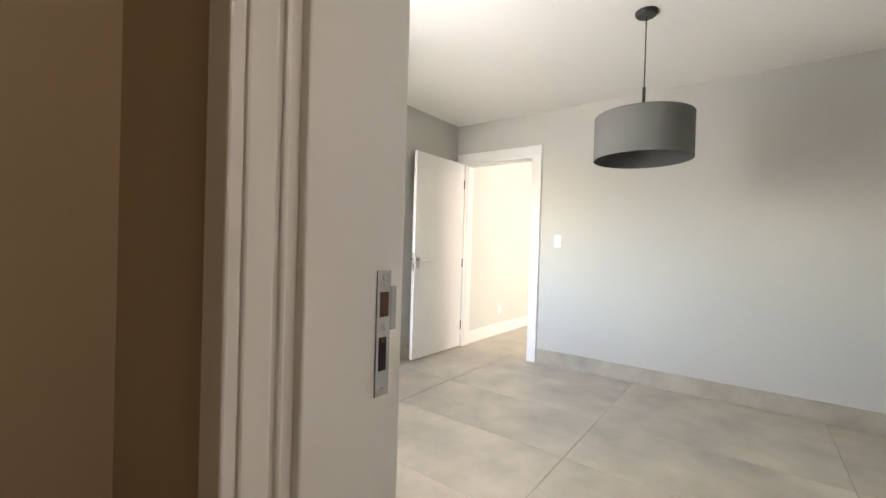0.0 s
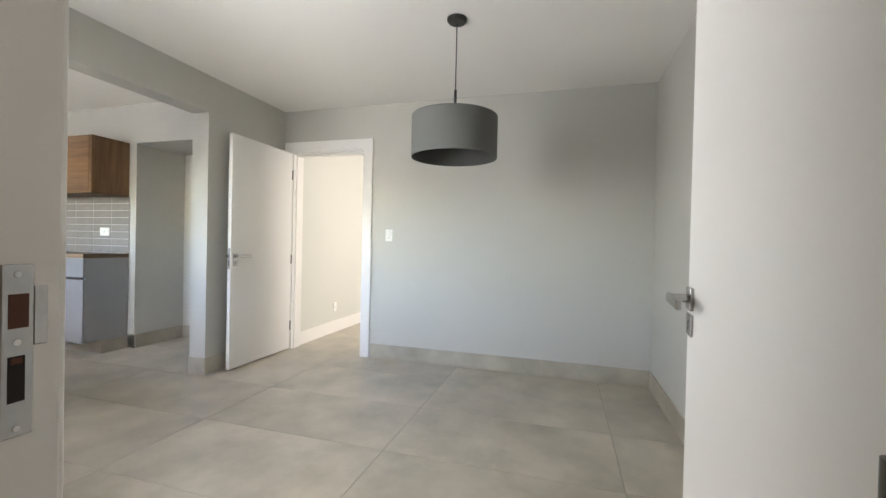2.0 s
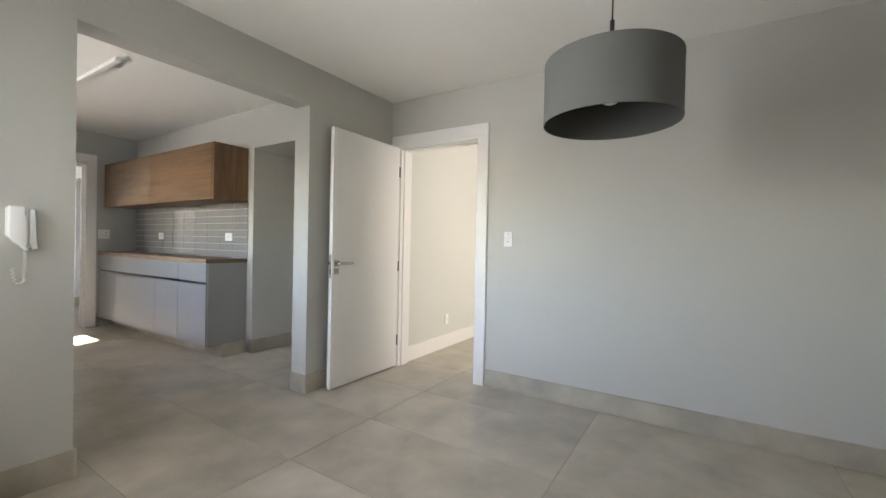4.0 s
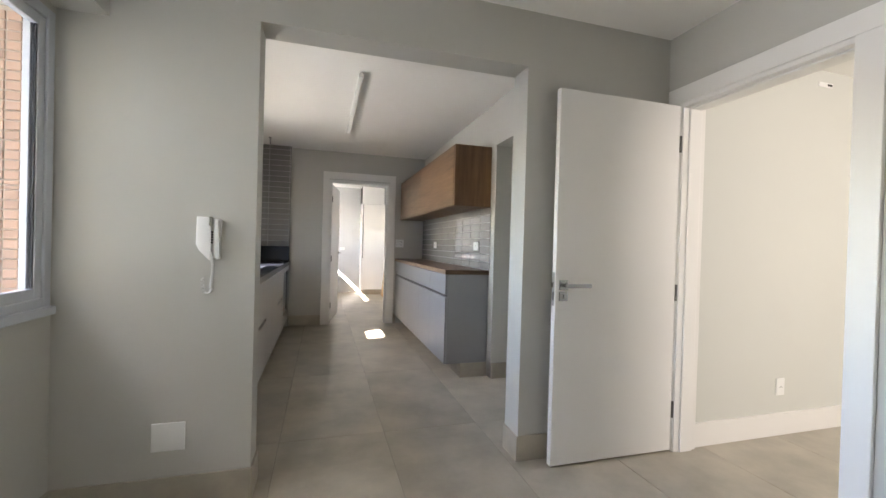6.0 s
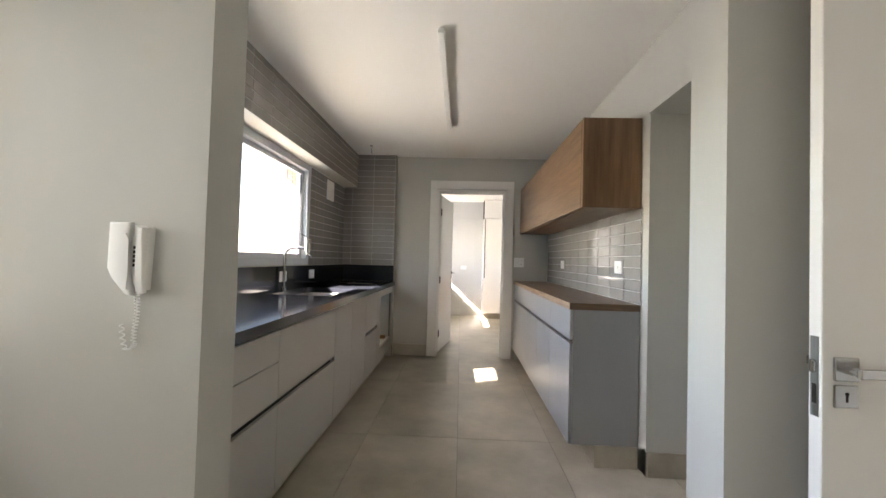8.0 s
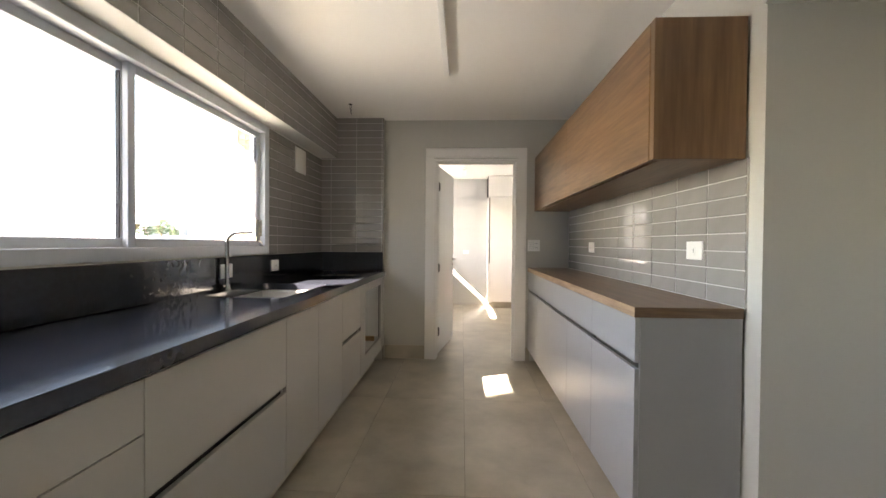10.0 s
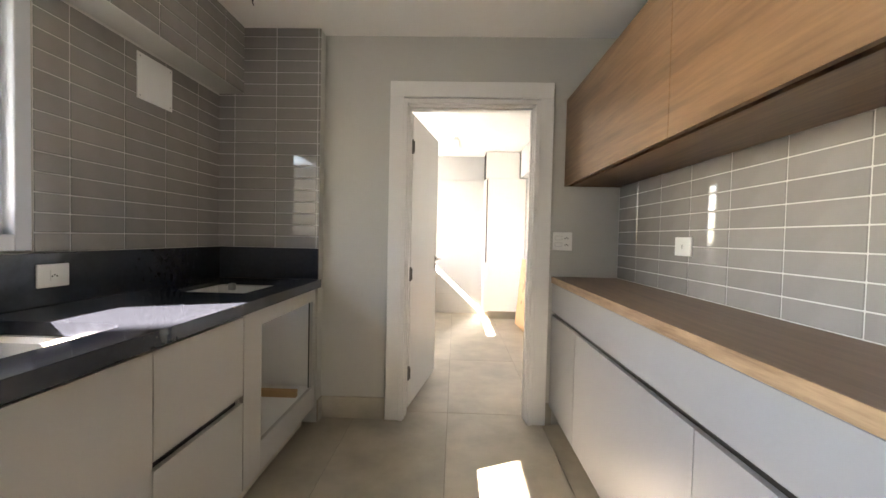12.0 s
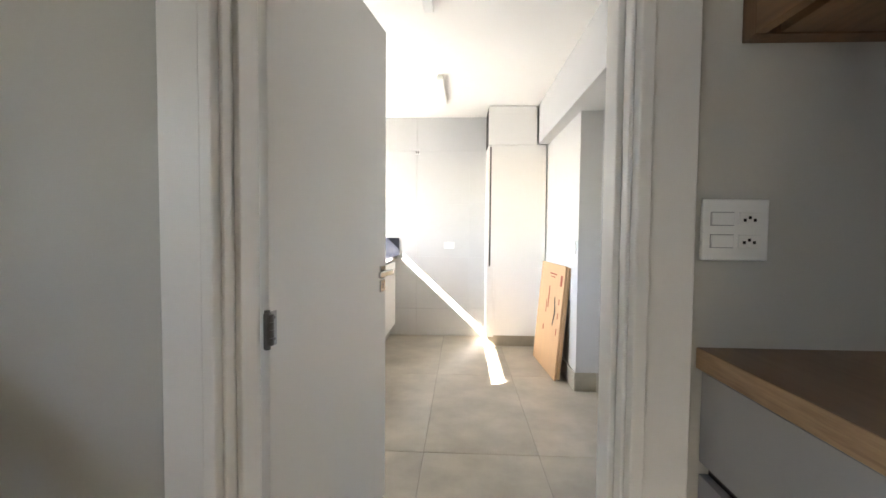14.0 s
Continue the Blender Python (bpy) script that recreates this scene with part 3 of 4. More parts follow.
def wall_plate(name, centre, w, h, normal, label, inserts, category="switch", thick=0.009):
    """A rounded plate on a wall; inserts are (dx, dz, w, h, material, stand-out) in the plate's own plane."""
    c = Vector(centre)
    t = thing(name, centre, label, category)
    nv = Vector(normal)
    u = Vector((0, 0, 1)).cross(nv)

    def slab(dx, dz, ww, hh, a, b, bev):
        p0 = c + u * (dx - ww / 2) + nv * a + Vector((0, 0, dz - hh / 2))
        p1 = c + u * (dx + ww / 2) + nv * b + Vector((0, 0, dz + hh / 2))
        return box(B(), min(p0.x, p1.x), max(p0.x, p1.x), min(p0.y, p1.y), max(p0.y, p1.y), min(p0.z, p1.z), max(p0.z, p1.z), bev, 2)

    plate = part("plate", slab(0, 0, w, h, 0, thick, 0.003), PLASTIC, t)
    for nm, dx, dz, ww, hh, m, o in inserts:
        if nm == "rocker":
            # grey slab coloured in for the shaded joint round the rocker
            part("gap", slab(dx, dz, ww + 0.003, hh + 0.003, thick - 0.001, thick + 0.0004, 0), PLASTIC_GREY, plate)
        part(nm, slab(dx, dz, ww, hh, thick - 0.001, thick + o, 0.0006), m, plate)
    return t


def outlet_holes(dx, dz):
    return [("pin_hole", dx + k * 0.0095, dz + (0.0025 if k == 0 else -0.0025), 0.0058, 0.0058, VOID, 0.0026) for k in (-1, 0, 1)]


wall_plate("light_switch", (4.285, 1.612, 1.247), 0.075, 0.122, (-1, 0, 0), "white plastic switch and socket plate beside the doorway",
           [("rocker", 0, 0.02, 0.03, 0.03, PLASTIC, 0.003), ("socket", 0, -0.02, 0.036, 0.026, PLASTIC, 0.002)] + outlet_holes(0, -0.02) + [("screw_cap", 0, 0.045, 0.006, 0.006, PLASTIC_GREY, 0.0005)])
wall_plate("blank_plate", (1.542, 2.868, 0.327), 0.135, 0.128, (0, -1, 0), "large blank white cover plate low on the wall", [], "cover plate")
wall_plate("wall_outlet", (5.20, 2.77, 0.327), 0.075, 0.115, (0, -1, 0), "white wall socket above the skirting of the next room",
           [("socket", 0, 0, 0.036, 0.03, PLASTIC, 0.002)] + outlet_holes(0, 0), "socket")
wall_plate("kitchen_socket_plate", (3.339, 7.06, 1.235), 0.128, 0.122, (0, -1, 0), "white double switch and socket plate beside the laundry doorway",
           [("rocker", -0.026, 0.022, 0.042, 0.024, PLASTIC, 0.003), ("rocker", -0.026, -0.022, 0.042, 0.024, PLASTIC, 0.003),
            ("socket", 0.026, 0.022, 0.042, 0.024, PLASTIC, 0.002), ("socket", 0.026, -0.022, 0.042, 0.024, PLASTIC, 0.002)]
           + outlet_holes(0.026, 0.022) + outlet_holes(0.026, -0.022), "socket")
for y, nm in ((4.69, 0), (6.27, 0)):
    wall_plate("counter_socket", (3.7042, y, 1.226), 0.135, 0.088, (-1, 0, 0), "white socket plate on the grey glazed tiles",
               [("socket", 0, 0, 0.024, 0.042, PLASTIC, 0.002), ("slot", 0, 0, 0.004, 0.02, VOID, 0.0026)], "socket")
for y in (5.17, 5.835):
    wall_plate("splashback_socket", (1.088, y, 1.065), 0.125, 0.088, (1, 0, 0), "white socket plate on the black stone upstand",
               [("socket", 0, 0, 0.03, 0.042, PLASTIC, 0.002)] + outlet_holes(0, 0), "socket")
wall_plate("junction_cover", (1.072, 6.39, 2.0), 0.245, 0.225, (1, 0, 0), "blank white junction box cover on the tiled wall",
           [("screw", a * 0.105, b * 0.095, 0.006, 0.006, PLASTIC_GREY, 0.0008) for a in (-1, 1) for b in (-1, 1)], "cover plate", 0.006)
wall_plate("laundry_socket", (2.655, 11.052, 1.075), 0.12, 0.075, (0, -1, 0), "white socket plate on the white laundry tiles",
           [("socket", 0, 0, 0.02, 0.035, PLASTIC, 0.002), ("slot", 0, 0, 0.006, 0.02, PLASTIC_GREY, 0.0025)], "socket")
wall_plate("laundry_switch", (3.70, 9.50, 1.12), 0.075, 0.115, (-1, 0, 0), "white switch plate on the laundry wall", [("rocker", 0, 0, 0.03, 0.05, PLASTIC, 0.003)])
wall_plate("valve_stub", (2.275, 11.052, 2.165), 0.05, 0.05, (0, -1, 0), "small chrome pipe valve on the laundry tiles",
           [("stem", -0.012, 0, 0.012, 0.03, CHROME, 0.02), ("stem", 0.012, 0, 0.012, 0.03, CHROME, 0.02)], "valve", 0.004)


def prism(bm, outline, y0, y1, bevel=0.0):
    """An outline in x and z, drawn out from y0 to y1, with a rounded front."""
    lo = [bm.verts.new((x, y0, z)) for x, z in outline]
    hi = [bm.verts.new((x, y1, z)) for x, z in outline]
    front = bm.faces.new(lo)
    bm.faces.new(hi[::-1])
    for i in range(len(lo)):
        j = (i + 1) % len(lo)
        bm.faces.new((lo[i], hi[i], hi[j], lo[j]))
    if bevel:
        bmesh.ops.bevel(bm, geom=list(front.edges), offset=bevel, segments=3, affect="EDGES", profile=0.5)
    return bm


def intercom():
    x, y = 1.644, 2.868
    t = thing("intercom", (x + 0.05, y, 1.24), "white wall intercom handset with a coiled cord", "intercom")
    base = part("base", prism(B(), [(x, 1.205), (x + 0.03, 1.165), (x + 0.064, 1.148), (x + 0.090, 1.152), (x + 0.098, 1.322), (x + 0.09, 1.33), (x, 1.33)], y - 0.026, y, 0.004), PLASTIC, t, smooth=True)
    for k in range(5):
        part("button", box(B(), x + 0.0575, x + 0.0655, y - 0.0285, y - 0.0255, 1.216 + k * 0.012, 1.224 + k * 0.012, 0.0006), BLACK, base, "small black call button")
    part("handset", prism(B(), [(x, 1.212), (x + 0.012, 1.186), (x + 0.052, 1.142), (x + 0.068, 1.138), (x + 0.066, 1.156), (x + 0.053, 1.192), (x + 0.052, 1.29), (x + 0.058, 1.305), (x + 0.058, 1.336), (x + 0.002, 1.336)], y - 0.048, y - 0.026, 0.008), PLASTIC, t, "white telephone handset on its cradle", True)
    part("edge_rail", prism(B(), [(x + 0.071, 1.18), (x + 0.082, 1.142), (x + 0.1, 1.146), (x + 0.094, 1.18), (x + 0.092, 1.322), (x + 0.073, 1.326)], y - 0.04, y - 0.026, 0.004), PLASTIC, t, smooth=True)
    # the cord drops, turns at the bottom and climbs back on the other side
    pts = []
    for i in range(300):
        u = i / 299
        a = u * 2 * math.pi * 26
        if u < 0.55:
            cx, cz = x + 0.060 + 0.003 * math.sin(u * 9), 1.138 - 0.13 * u / 0.55
        else:
            v = (u - 0.55) / 0.45 * math.pi
            cx, cz = x + 0.041 + 0.02 * math.cos(v), 1.008 - 0.02 * math.sin(v) + 0.05 * max(0, v - 2.0) / 1.14
        pts.append((cx + 0.0055 * math.cos(a), y - 0.011 + 0.0055 * math.sin(a), cz))
    part("cord", tube(B(), pts, 0.0017, 6), PLASTIC, t, "coiled white cord", True)
    t.location.z -= 0.012


intercom()

# ---- kitchen, oak worktop side ----


def right_unit(y0, y1, doors, drawers, label, end_panel=False):
    c = thing("base_cabinet", (3.49, (y0 + y1) / 2, 0), label, "cabinet", "cabinets under the oak worktop")
    part("body", box(B(), 3.322, 3.70, y0 + (0.02 if end_panel else 0), y1, 0.133, 0.955), CARCASS, c)
    if end_panel:
        part("end_panel", box(B(), 3.302, 3.703, y0, y0 + 0.019, 0.131, 0.956, 0.001), FRONT_RIGHT, c)
    part("handle_channel", box(B(), 3.302, 3.323, y0 + 0.02, y1, 0.742, 0.778), CHANNEL, c, "dark recessed grip channel")
    g = 0.0015
    for a, b in zip(doors, doors[1:]):
        part("door", box(B(), 3.281, 3.300, a + g, b - g, 0.133, 0.746, 0.001), FRONT_RIGHT, c)
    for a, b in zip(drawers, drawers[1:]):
        part("drawer_front", box(B(), 3.281, 3.300, a + g, b - g, 0.772, 0.954, 0.001), FRONT_RIGHT, c)


right_unit(4.345, 4.90, [4.347, 4.90], [4.347, 4.90], "grey base cabinet with a drawer above a door", True)
right_unit(4.90, 7.048, [4.90, 5.42, 6.51, 7.048], [4.90, 7.048], "long grey base cabinet with three doors below a wide drawer")
solid("cabinet_plinth", box(B(), 3.44, 3.70, 4.335, 7.04, 0, 0.133, 0.002), FLOOR_TILE, "porcelain-clad plinth under the base cabinets", "plinth")

wt = thing("oak_worktop", (3.49, 5.7, 0.957), "oak-veneered worktop with a pale edge along the tiled wall", "worktop")
part("top", box(B(), 3.278, 3.704, 4.343, 7.058, 0.957, 0.999, 0.001), OAK_TOP, wt)
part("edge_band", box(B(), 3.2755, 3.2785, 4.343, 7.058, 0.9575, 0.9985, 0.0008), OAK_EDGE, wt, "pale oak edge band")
part("edge_band", box(B(), 3.2755, 3.704, 4.3405, 4.3435, 0.9575, 0.9985, 0.0008), OAK_END, wt, "brown oak edge band coloured darker for its shaded end")

up = thing("wall_cabinet", (3.52, 5.7, 1.60), "long oak-veneered wall cabinet with two doors above the tiles", "cabinet")
part("body", box(B(), 3.362, 3.702, 4.385, 7.019, 1.626, 2.16), OAK_Y, up)
part("bottom_panel", box(B(), 3.386, 3.702, 4.385, 7.019, 1.600, 1.6255, 0.001), OAK_Y, up)
part("end_panel", box(B(), 3.342, 3.704, 4.348, 4.384, 1.598, 2.164, 0.001), OAK_Z, up)
part("end_panel", box(B(), 3.342, 3.704, 7.020, 7.058, 1.598, 2.164, 0.001), OAK_Z, up)
for a, b in ((4.3875, 5.735), (5.738, 7.018)):
    part("door", box(B(), 3.340, 3.360, a, b, 1.598, 2.162, 0.001), OAK_Y, up)

# ---- kitchen, stone worktop side ----
F0, F1 = 1.718, 1.738


def left_unit(y0, y1, fronts, grips, label):
    """fronts: (y0, y1, z0, z1); grips: dark channels (y0, y1, z0, z1)."""
    c = thing("base_cabinet", (1.42, (y0 + y1) / 2, 0), label, "cabinet", "cabinets under the stone worktop")
    part("body", box(B(), 1.09, F0 - 0.022, y0, y1, 0.125, 0.902), CARCASS, c)
    for a, b, z0, z1 in fronts:
        part("front", box(B(), F0, F1, a + 0.002, b - 0.002, z0, min(z1, 0.886), 0.001), FRONT, c)
    for a, b, z0, z1 in grips:
        part("grip_channel", box(B(), F0 - 0.022, F0 - 0.008, a, b, z0, z1), CHANNEL, c, "dark recessed grip channel")


left_unit(3.05, 3.70, [(3.05, 3.70, 0.74, 0.898), (3.05, 3.70, 0.558, 0.736), (3.05, 3.70, 0.128, 0.528)], [(3.05, 3.70, 0.52, 0.56), (3.05, 3.70, 0.73, 0.745)],
          "warm grey base cabinet with three drawers")
left_unit(3.70, 4.578, [(3.70, 4.578, 0.558, 0.898), (3.70, 4.578, 0.128, 0.528)], [(3.70, 4.578, 0.52, 0.56)], "warm grey base cabinet with two deep drawers")


def sink_unit():
    c = thing("base_cabinet", (1.42, 5.04, 0), "warm grey sink cabinet with two doors", "cabinet", "cabinets under the stone worktop")
    for b in ((1.09, F0 - 0.002, 4.578, 4.596, 0.125, 0.902), (1.09, F0 - 0.002, 5.482, 5.50, 0.125, 0.902), (1.09, F0 - 0.002, 4.596, 5.482, 0.125, 0.143)):
        part("panel", box(B(), *b), CARCASS, c)
    for a, b in ((4.578, 5.02), (5.02, 5.50)):
        part("front", box(B(), F0, F1, a + 0.002, b - 0.002, 0.128, 0.886, 0.001), FRONT, c)


sink_unit()
left_unit(5.50, 6.022, [(5.50, 6.022, 0.548, 0.898), (5.50, 6.022, 0.128, 0.518)], [(5.51, 6.01, 0.51, 0.55)], "warm grey base cabinet with two drawers")


def oven_unit():
    c = thing("oven_housing", (1.42, 6.47, 0), "warm grey oven housing cabinet, empty and open at the front", "cabinet")
    y0, y1 = 6.026, 6.915
    for nm, b in (("side_panel", (1.09, F0, y0, y0 + 0.018, 0.125, 0.902)), ("side_panel", (1.09, F0, y1 - 0.018, y1, 0.125, 0.902)),
                  ("back_panel", (1.09, 1.108, y0 + 0.018, y1 - 0.018, 0.125, 0.902)), ("shelf", (1.108, F0, y0 + 0.018, y1 - 0.018, 0.25, 0.268))):
        part(nm, box(B(), *b), CARCASS, c)
    for b in ((F0, F1, y0, y0 + 0.16, 0.128, 0.898), (F0, F1, y1 - 0.045, y1, 0.128, 0.898), (F0, F1, y0 + 0.16, y1 - 0.045, 0.128, 0.268), (F0, F1, y0 + 0.16, y1 - 0.045, 0.82, 0.898)):
        part("face_rail", box(B(), *b, 0.001), FRONT, c, "warm grey face rail")
    part("back_rail", box(B(), 1.12, 1.70, 6.70, 6.73, 0.268, 0.31), CARD, c, "bare brown batten")
    # dark strip coloured in for the shade beside the far rail
    part("gap_shade_strip", box(B(), F0 - 0.006, F0 + 0.001, y1 - 0.051, y1 - 0.045, 0.268, 0.82), CHANNEL, c)


oven_unit()
solid("counter_plinth", box(B(), 1.10, 1.66, 3.05, 6.91, 0, 0.125, 0.002), FLOOR_TILE, "porcelain-clad plinth under the long counter", "plinth")


def worktop():
    t = thing("stone_worktop", (1.43, 5.0, 0.905), "black polished stone worktop with cut-outs and an upstand", "worktop")
    bm = B()
    z0, z1, xf = 0.905, 0.95, 1.758
    xa = 1.068
    sx0, sx1, sy0, sy1 = 1.165, 1.615, 4.79, 5.56
    hx0, hx1, hy0, hy1 = 1.22, 1.61, 6.27, 6.76
    for b in ((xa, xf, 3.045, sy0), (xa, sx0, sy0, sy1), (sx1, xf, sy0, sy1), (xa, xf, sy1, hy0), (xa, hx0, hy0, hy1), (hx1, xf, hy0, hy1), (xa, xf, hy1, 6.967)):
        box(bm, b[0], b[1], b[2], b[3], 0.928 if b[2] >= hy0 else z0, z1)
    bmesh.ops.remove_doubles(bm, verts=bm.verts[:], dist=1e-4)
    # rounded corners of the sink opening
    for cx, cy, ux, uy in ((sx0, sy0, 1, 1), (sx1, sy0, -1, 1), (sx0, sy1, 1, -1), (sx1, sy1, -1, -1)):
        r = 0.06
        arc = [(cx + ux * r * (1 - math.sin(k * math.pi / 14)), cy + uy * r * (1 - math.cos(k * math.pi / 14))) for k in range(8)]
        lo, hi = ([bm.verts.new((x, y, z)) for x, y in [(cx, cy)] + arc] for z in (z0, z1))
        for k in range(1, 8):
            bm.faces.new((hi[0], hi[k], hi[k + 1]))
            bm.faces.new((lo[0], lo[k + 1], lo[k]))
            bm.faces.new((lo[k], lo[k + 1], hi[k + 1], hi[k]))
    bmesh.ops.recalc_face_normals(bm, faces=bm.faces[:])
    part("slab", bm, STONE, t)
    part("front_apron", box(B(), xf - 0.02, xf + 0.002, 3.045, 6.96, 0.900, 0.9505, 0.0012), STONE, t)
    part("upstand", box(B(), 1.068, 1.088, 3.045, 6.966, 0.951, 1.152, 0.0015), STONE, t)
    part("upstand", box(B(), 1.088, 1.738, 6.948, 6.967, 0.951, 1.152, 0.0015), STONE, t)
    part("cutout_bracket", box(B(), 1.275, 1.305, 6.72, 6.755, 0.898, 0.938, 0.002), STEEL, t, "small steel bracket in the cooktop cut-out")
    # twin bowl under the cut-out
    s = thing("kitchen_sink", (1.43, 5.1, 0.905), "brushed steel double-bowl sink set under the stone worktop", "sink")
    for a, b in ((sy0 + 0.005, 5.165), (5.185, sy1 - 0.005)):
        bw = B()
        box(bw, sx0 + 0.004, sx1 - 0.004, a, b, 0.74, 0.904)
        top = max(bw.faces, key=lambda f: f.calc_center_median().z)
        rest = [e for e in bw.edges if e not in top.edges]
        bmesh.ops.bevel(bw, geom=rest, offset=0.045, segments=5, affect="EDGES", profile=0.5)
        hi = [f for f in bw.faces if f.normal.z > 0.99 and f.calc_center_median().z > 0.9] or [max(bw.faces, key=lambda f: f.calc_center_median().z)]
        bmesh.ops.delete(bw, geom=hi, context="FACES")
        bowl = part("bowl", bw, STEEL, s, smooth=True)
        part("drain", cyl(B(), (1.39, (a + b) / 2, 0.7405), (1.39, (a + b) / 2, 0.745), 0.045, n=24), CHROME, bowl, smooth=True)
    part("divider", box(B(), sx0 + 0.004, sx1 - 0.004, 5.163, 5.187, 0.86, 0.903, 0.004, 2), STEEL, s)


worktop()


def tap():
    x, y = 1.118, 5.13
    t = thing("kitchen_tap", (x, y, 0.95), "chrome swan-neck kitchen tap with a filter head", "tap")
    part("foot", cyl(cyl(B(), (x, y, 0.95), (x, y, 0.958), 0.028, n=24), (x, y, 0.958), (x, y, 0.985), 0.019, n=24), CHROME, t, smooth=True)
    part("knob", cyl(B(), (x, y - 0.02, 0.975), (x, y - 0.05, 0.978), 0.009, n=16), CHROME, t, smooth=True)
    pts = [(x, y, 0.98), (x, y, 1.22)] + [(x + 0.075 - 0.075 * math.cos(a), y, 1.235 + 0.075 * math.sin(a)) for a in [k * math.pi / 16 for k in range(9)]] + [(x + 0.172, y, 1.312)]
    part("neck", tube(B(), pts, 0.0125, 14), CHROME, t, smooth=True)
    h = part("filter_head", cyl(cyl(B(), (x + 0.195, y, 1.285), (x + 0.195, y, 1.385), 0.026, n=24), (x + 0.195, y, 1.285), (x + 0.195, y, 1.255), 0.014, n=20), CHROME, t, smooth=True)
    part("spout", tube(B(), [(x + 0.195, y, 1.26), (x + 0.22, y, 1.245), (x + 0.225, y, 1.225)], 0.008, 10), CHROME, h, smooth=True)
    part("lever", tube(B(), [(x + 0.185, y, 1.385), (x + 0.17, y, 1.41), (x + 0.14, y - 0.02, 1.43)], 0.004, 8), CHROME, h, smooth=True)


tap()


def batten(name, x0, x1, y0, y1, label):
    t = thing(name, ((x0 + x1) / 2, (y0 + y1) / 2, H), label, "ceiling lamp")
    part("tray", box(B(), x0 + 0.01, x1 - 0.01, y0 + 0.01, y1 - 0.01, H - 0.02, H, 0.002), LACQUER, t)
    part("diffuser", box(B(), x0, x1, y0, y1, H - 0.042, H - 0.018, 0.006, 3), PLASTIC, t, "white unlit linear diffuser")


batten("ceiling_light", 2.428, 2.468, 4.04, 5.80, "long white linear ceiling light, switched off")
batten("ceiling_light", 2.575, 2.635, 9.74, 10.44, "short white linear laundry light, switched off")
batten("ceiling_light", 2.565, 2.625, 8.05, 8.70, "short white linear laundry light, switched off")

w = thing("loose_wire", (1.50, 6.53, H), "loose dark wires hanging from a hole in the ceiling", "wire")
# near-black disc coloured as the shaded hole
part("hole_rim", cyl(B(), (1.50, 6.53, H), (1.50, 6.53, H - 0.002), 0.018, n=18), VOID, w)
part("wire", tube(B(), [(1.50, 6.53, H), (1.497, 6.525, H - 0.03), (1.51, 6.53, H - 0.055), (1.502, 6.535, H - 0.085)], 0.003, 6), BLACK, w, smooth=True)
part("wire", tube(B(), [(1.505, 6.53, H), (1.515, 6.52, H - 0.03), (1.50, 6.52, H - 0.05), (1.512, 6.528, H - 0.10)], 0.003, 6), BLACK, w, smooth=True)
part("connector", box(B(), 1.49, 1.508, 6.525, 6.54, H - 0.06, H - 0.04, 0.003), PLASTIC, w)

# ---- laundry ----
lc = thing("laundry_counter", (1.5, 9.75, 0), "white laundry cabinet under a black stone counter with a cut-out", "cabinet")
part("body", box(B(), 1.075, 2.0, 8.46, 9.69, 0.13, 0.905, 0.002), CARCASS, lc)
part("body", box(B(), 1.075, 2.0, 9.69, 11.045, 0.13, 0.62, 0.002), CARCASS, lc)
for a, b in ((8.46, 9.07), (9.07, 9.69), (9.69, 10.36), (10.36, 11.045)):
    part("door", box(B(), 2.001, 2.019, a + 0.002, b - 0.002, 0.133, 0.88, 0.0015), LACQUER, lc)
part("plinth", box(B(), 1.08, 1.95, 8.48, 11.04, 0, 0.13), FLOOR_TILE, lc)
bm = B()
for b in ((1.072, 2.04, 8.44, 9.75), (1.072, 1.20, 9.75, 10.75), (1.86, 2.04, 9.75, 10.75), (1.072, 2.04, 10.75, 11.05)):
    box(bm, *b, 0.915, 0.95)
part("counter", bm, STONE, lc, "black polished stone counter")
part("upstand", box(B(), 1.09, 2.065, 11.03, 11.05, 0.951, 1.16, 0.0015), STONE, lc)

ls = thing("laundry_sink", (1.53, 10.25, 0.62), "deep white laundry sink set into the stone counter", "sink")
bm = B()
for b in ((1.20, 1.225, 9.75, 10.75, 0.64, 0.962), (1.835, 1.86, 9.75, 10.75, 0.64, 0.962), (1.225, 1.835, 9.75, 9.775, 0.64, 0.962), (1.225, 1.835, 10.725, 10.75, 0.64, 0.962), (1.20, 1.86, 9.75, 10.75, 0.622, 0.64)):
    box(bm, *b, 0.003)
basin = part("basin", bm, PLASTIC, ls)
part("drain", cyl(B(), (1.53, 10.25, 0.64), (1.53, 10.25, 0.644), 0.04, n=24), CHROME, basin, smooth=True)

cup = thing("utility_cupboard", (3.37, 10.85, 0), "tall white built-in utility cupboard with a loose upper flap", "cupboard")
part("body", box(B(), 3.077, 3.66, 10.625, 11.052, 0.12, 2.155), CARCASS, cup)
# near-black body, so the shade in the flap's gaps is in the colour
part("upper_body", box(B(), 3.077, 3.588, 10.64, 11.052, 2.19, 2.566), VOID, cup)
part("tall_door", box(B(), 3.112, 3.686, 10.602, 10.622, 0.125, 2.155, 0.0015), LACQUER, cup)
part("upper_flap", box(B(), 3.077, 3.583, 10.604, 10.624, 2.158, 2.560, 0.0015), LACQUER, cup)
part("grip_channel", box(B(), 3.094, 3.112, 10.615, 10.63, 0.87, 2.14), CHANNEL, cup, "dark vertical grip channel")
part("edge_strip", box(B(), 3.084, 3.150, 10.594, 10.601, 0.11, 0.86, 0.0015), LACQUER, cup)
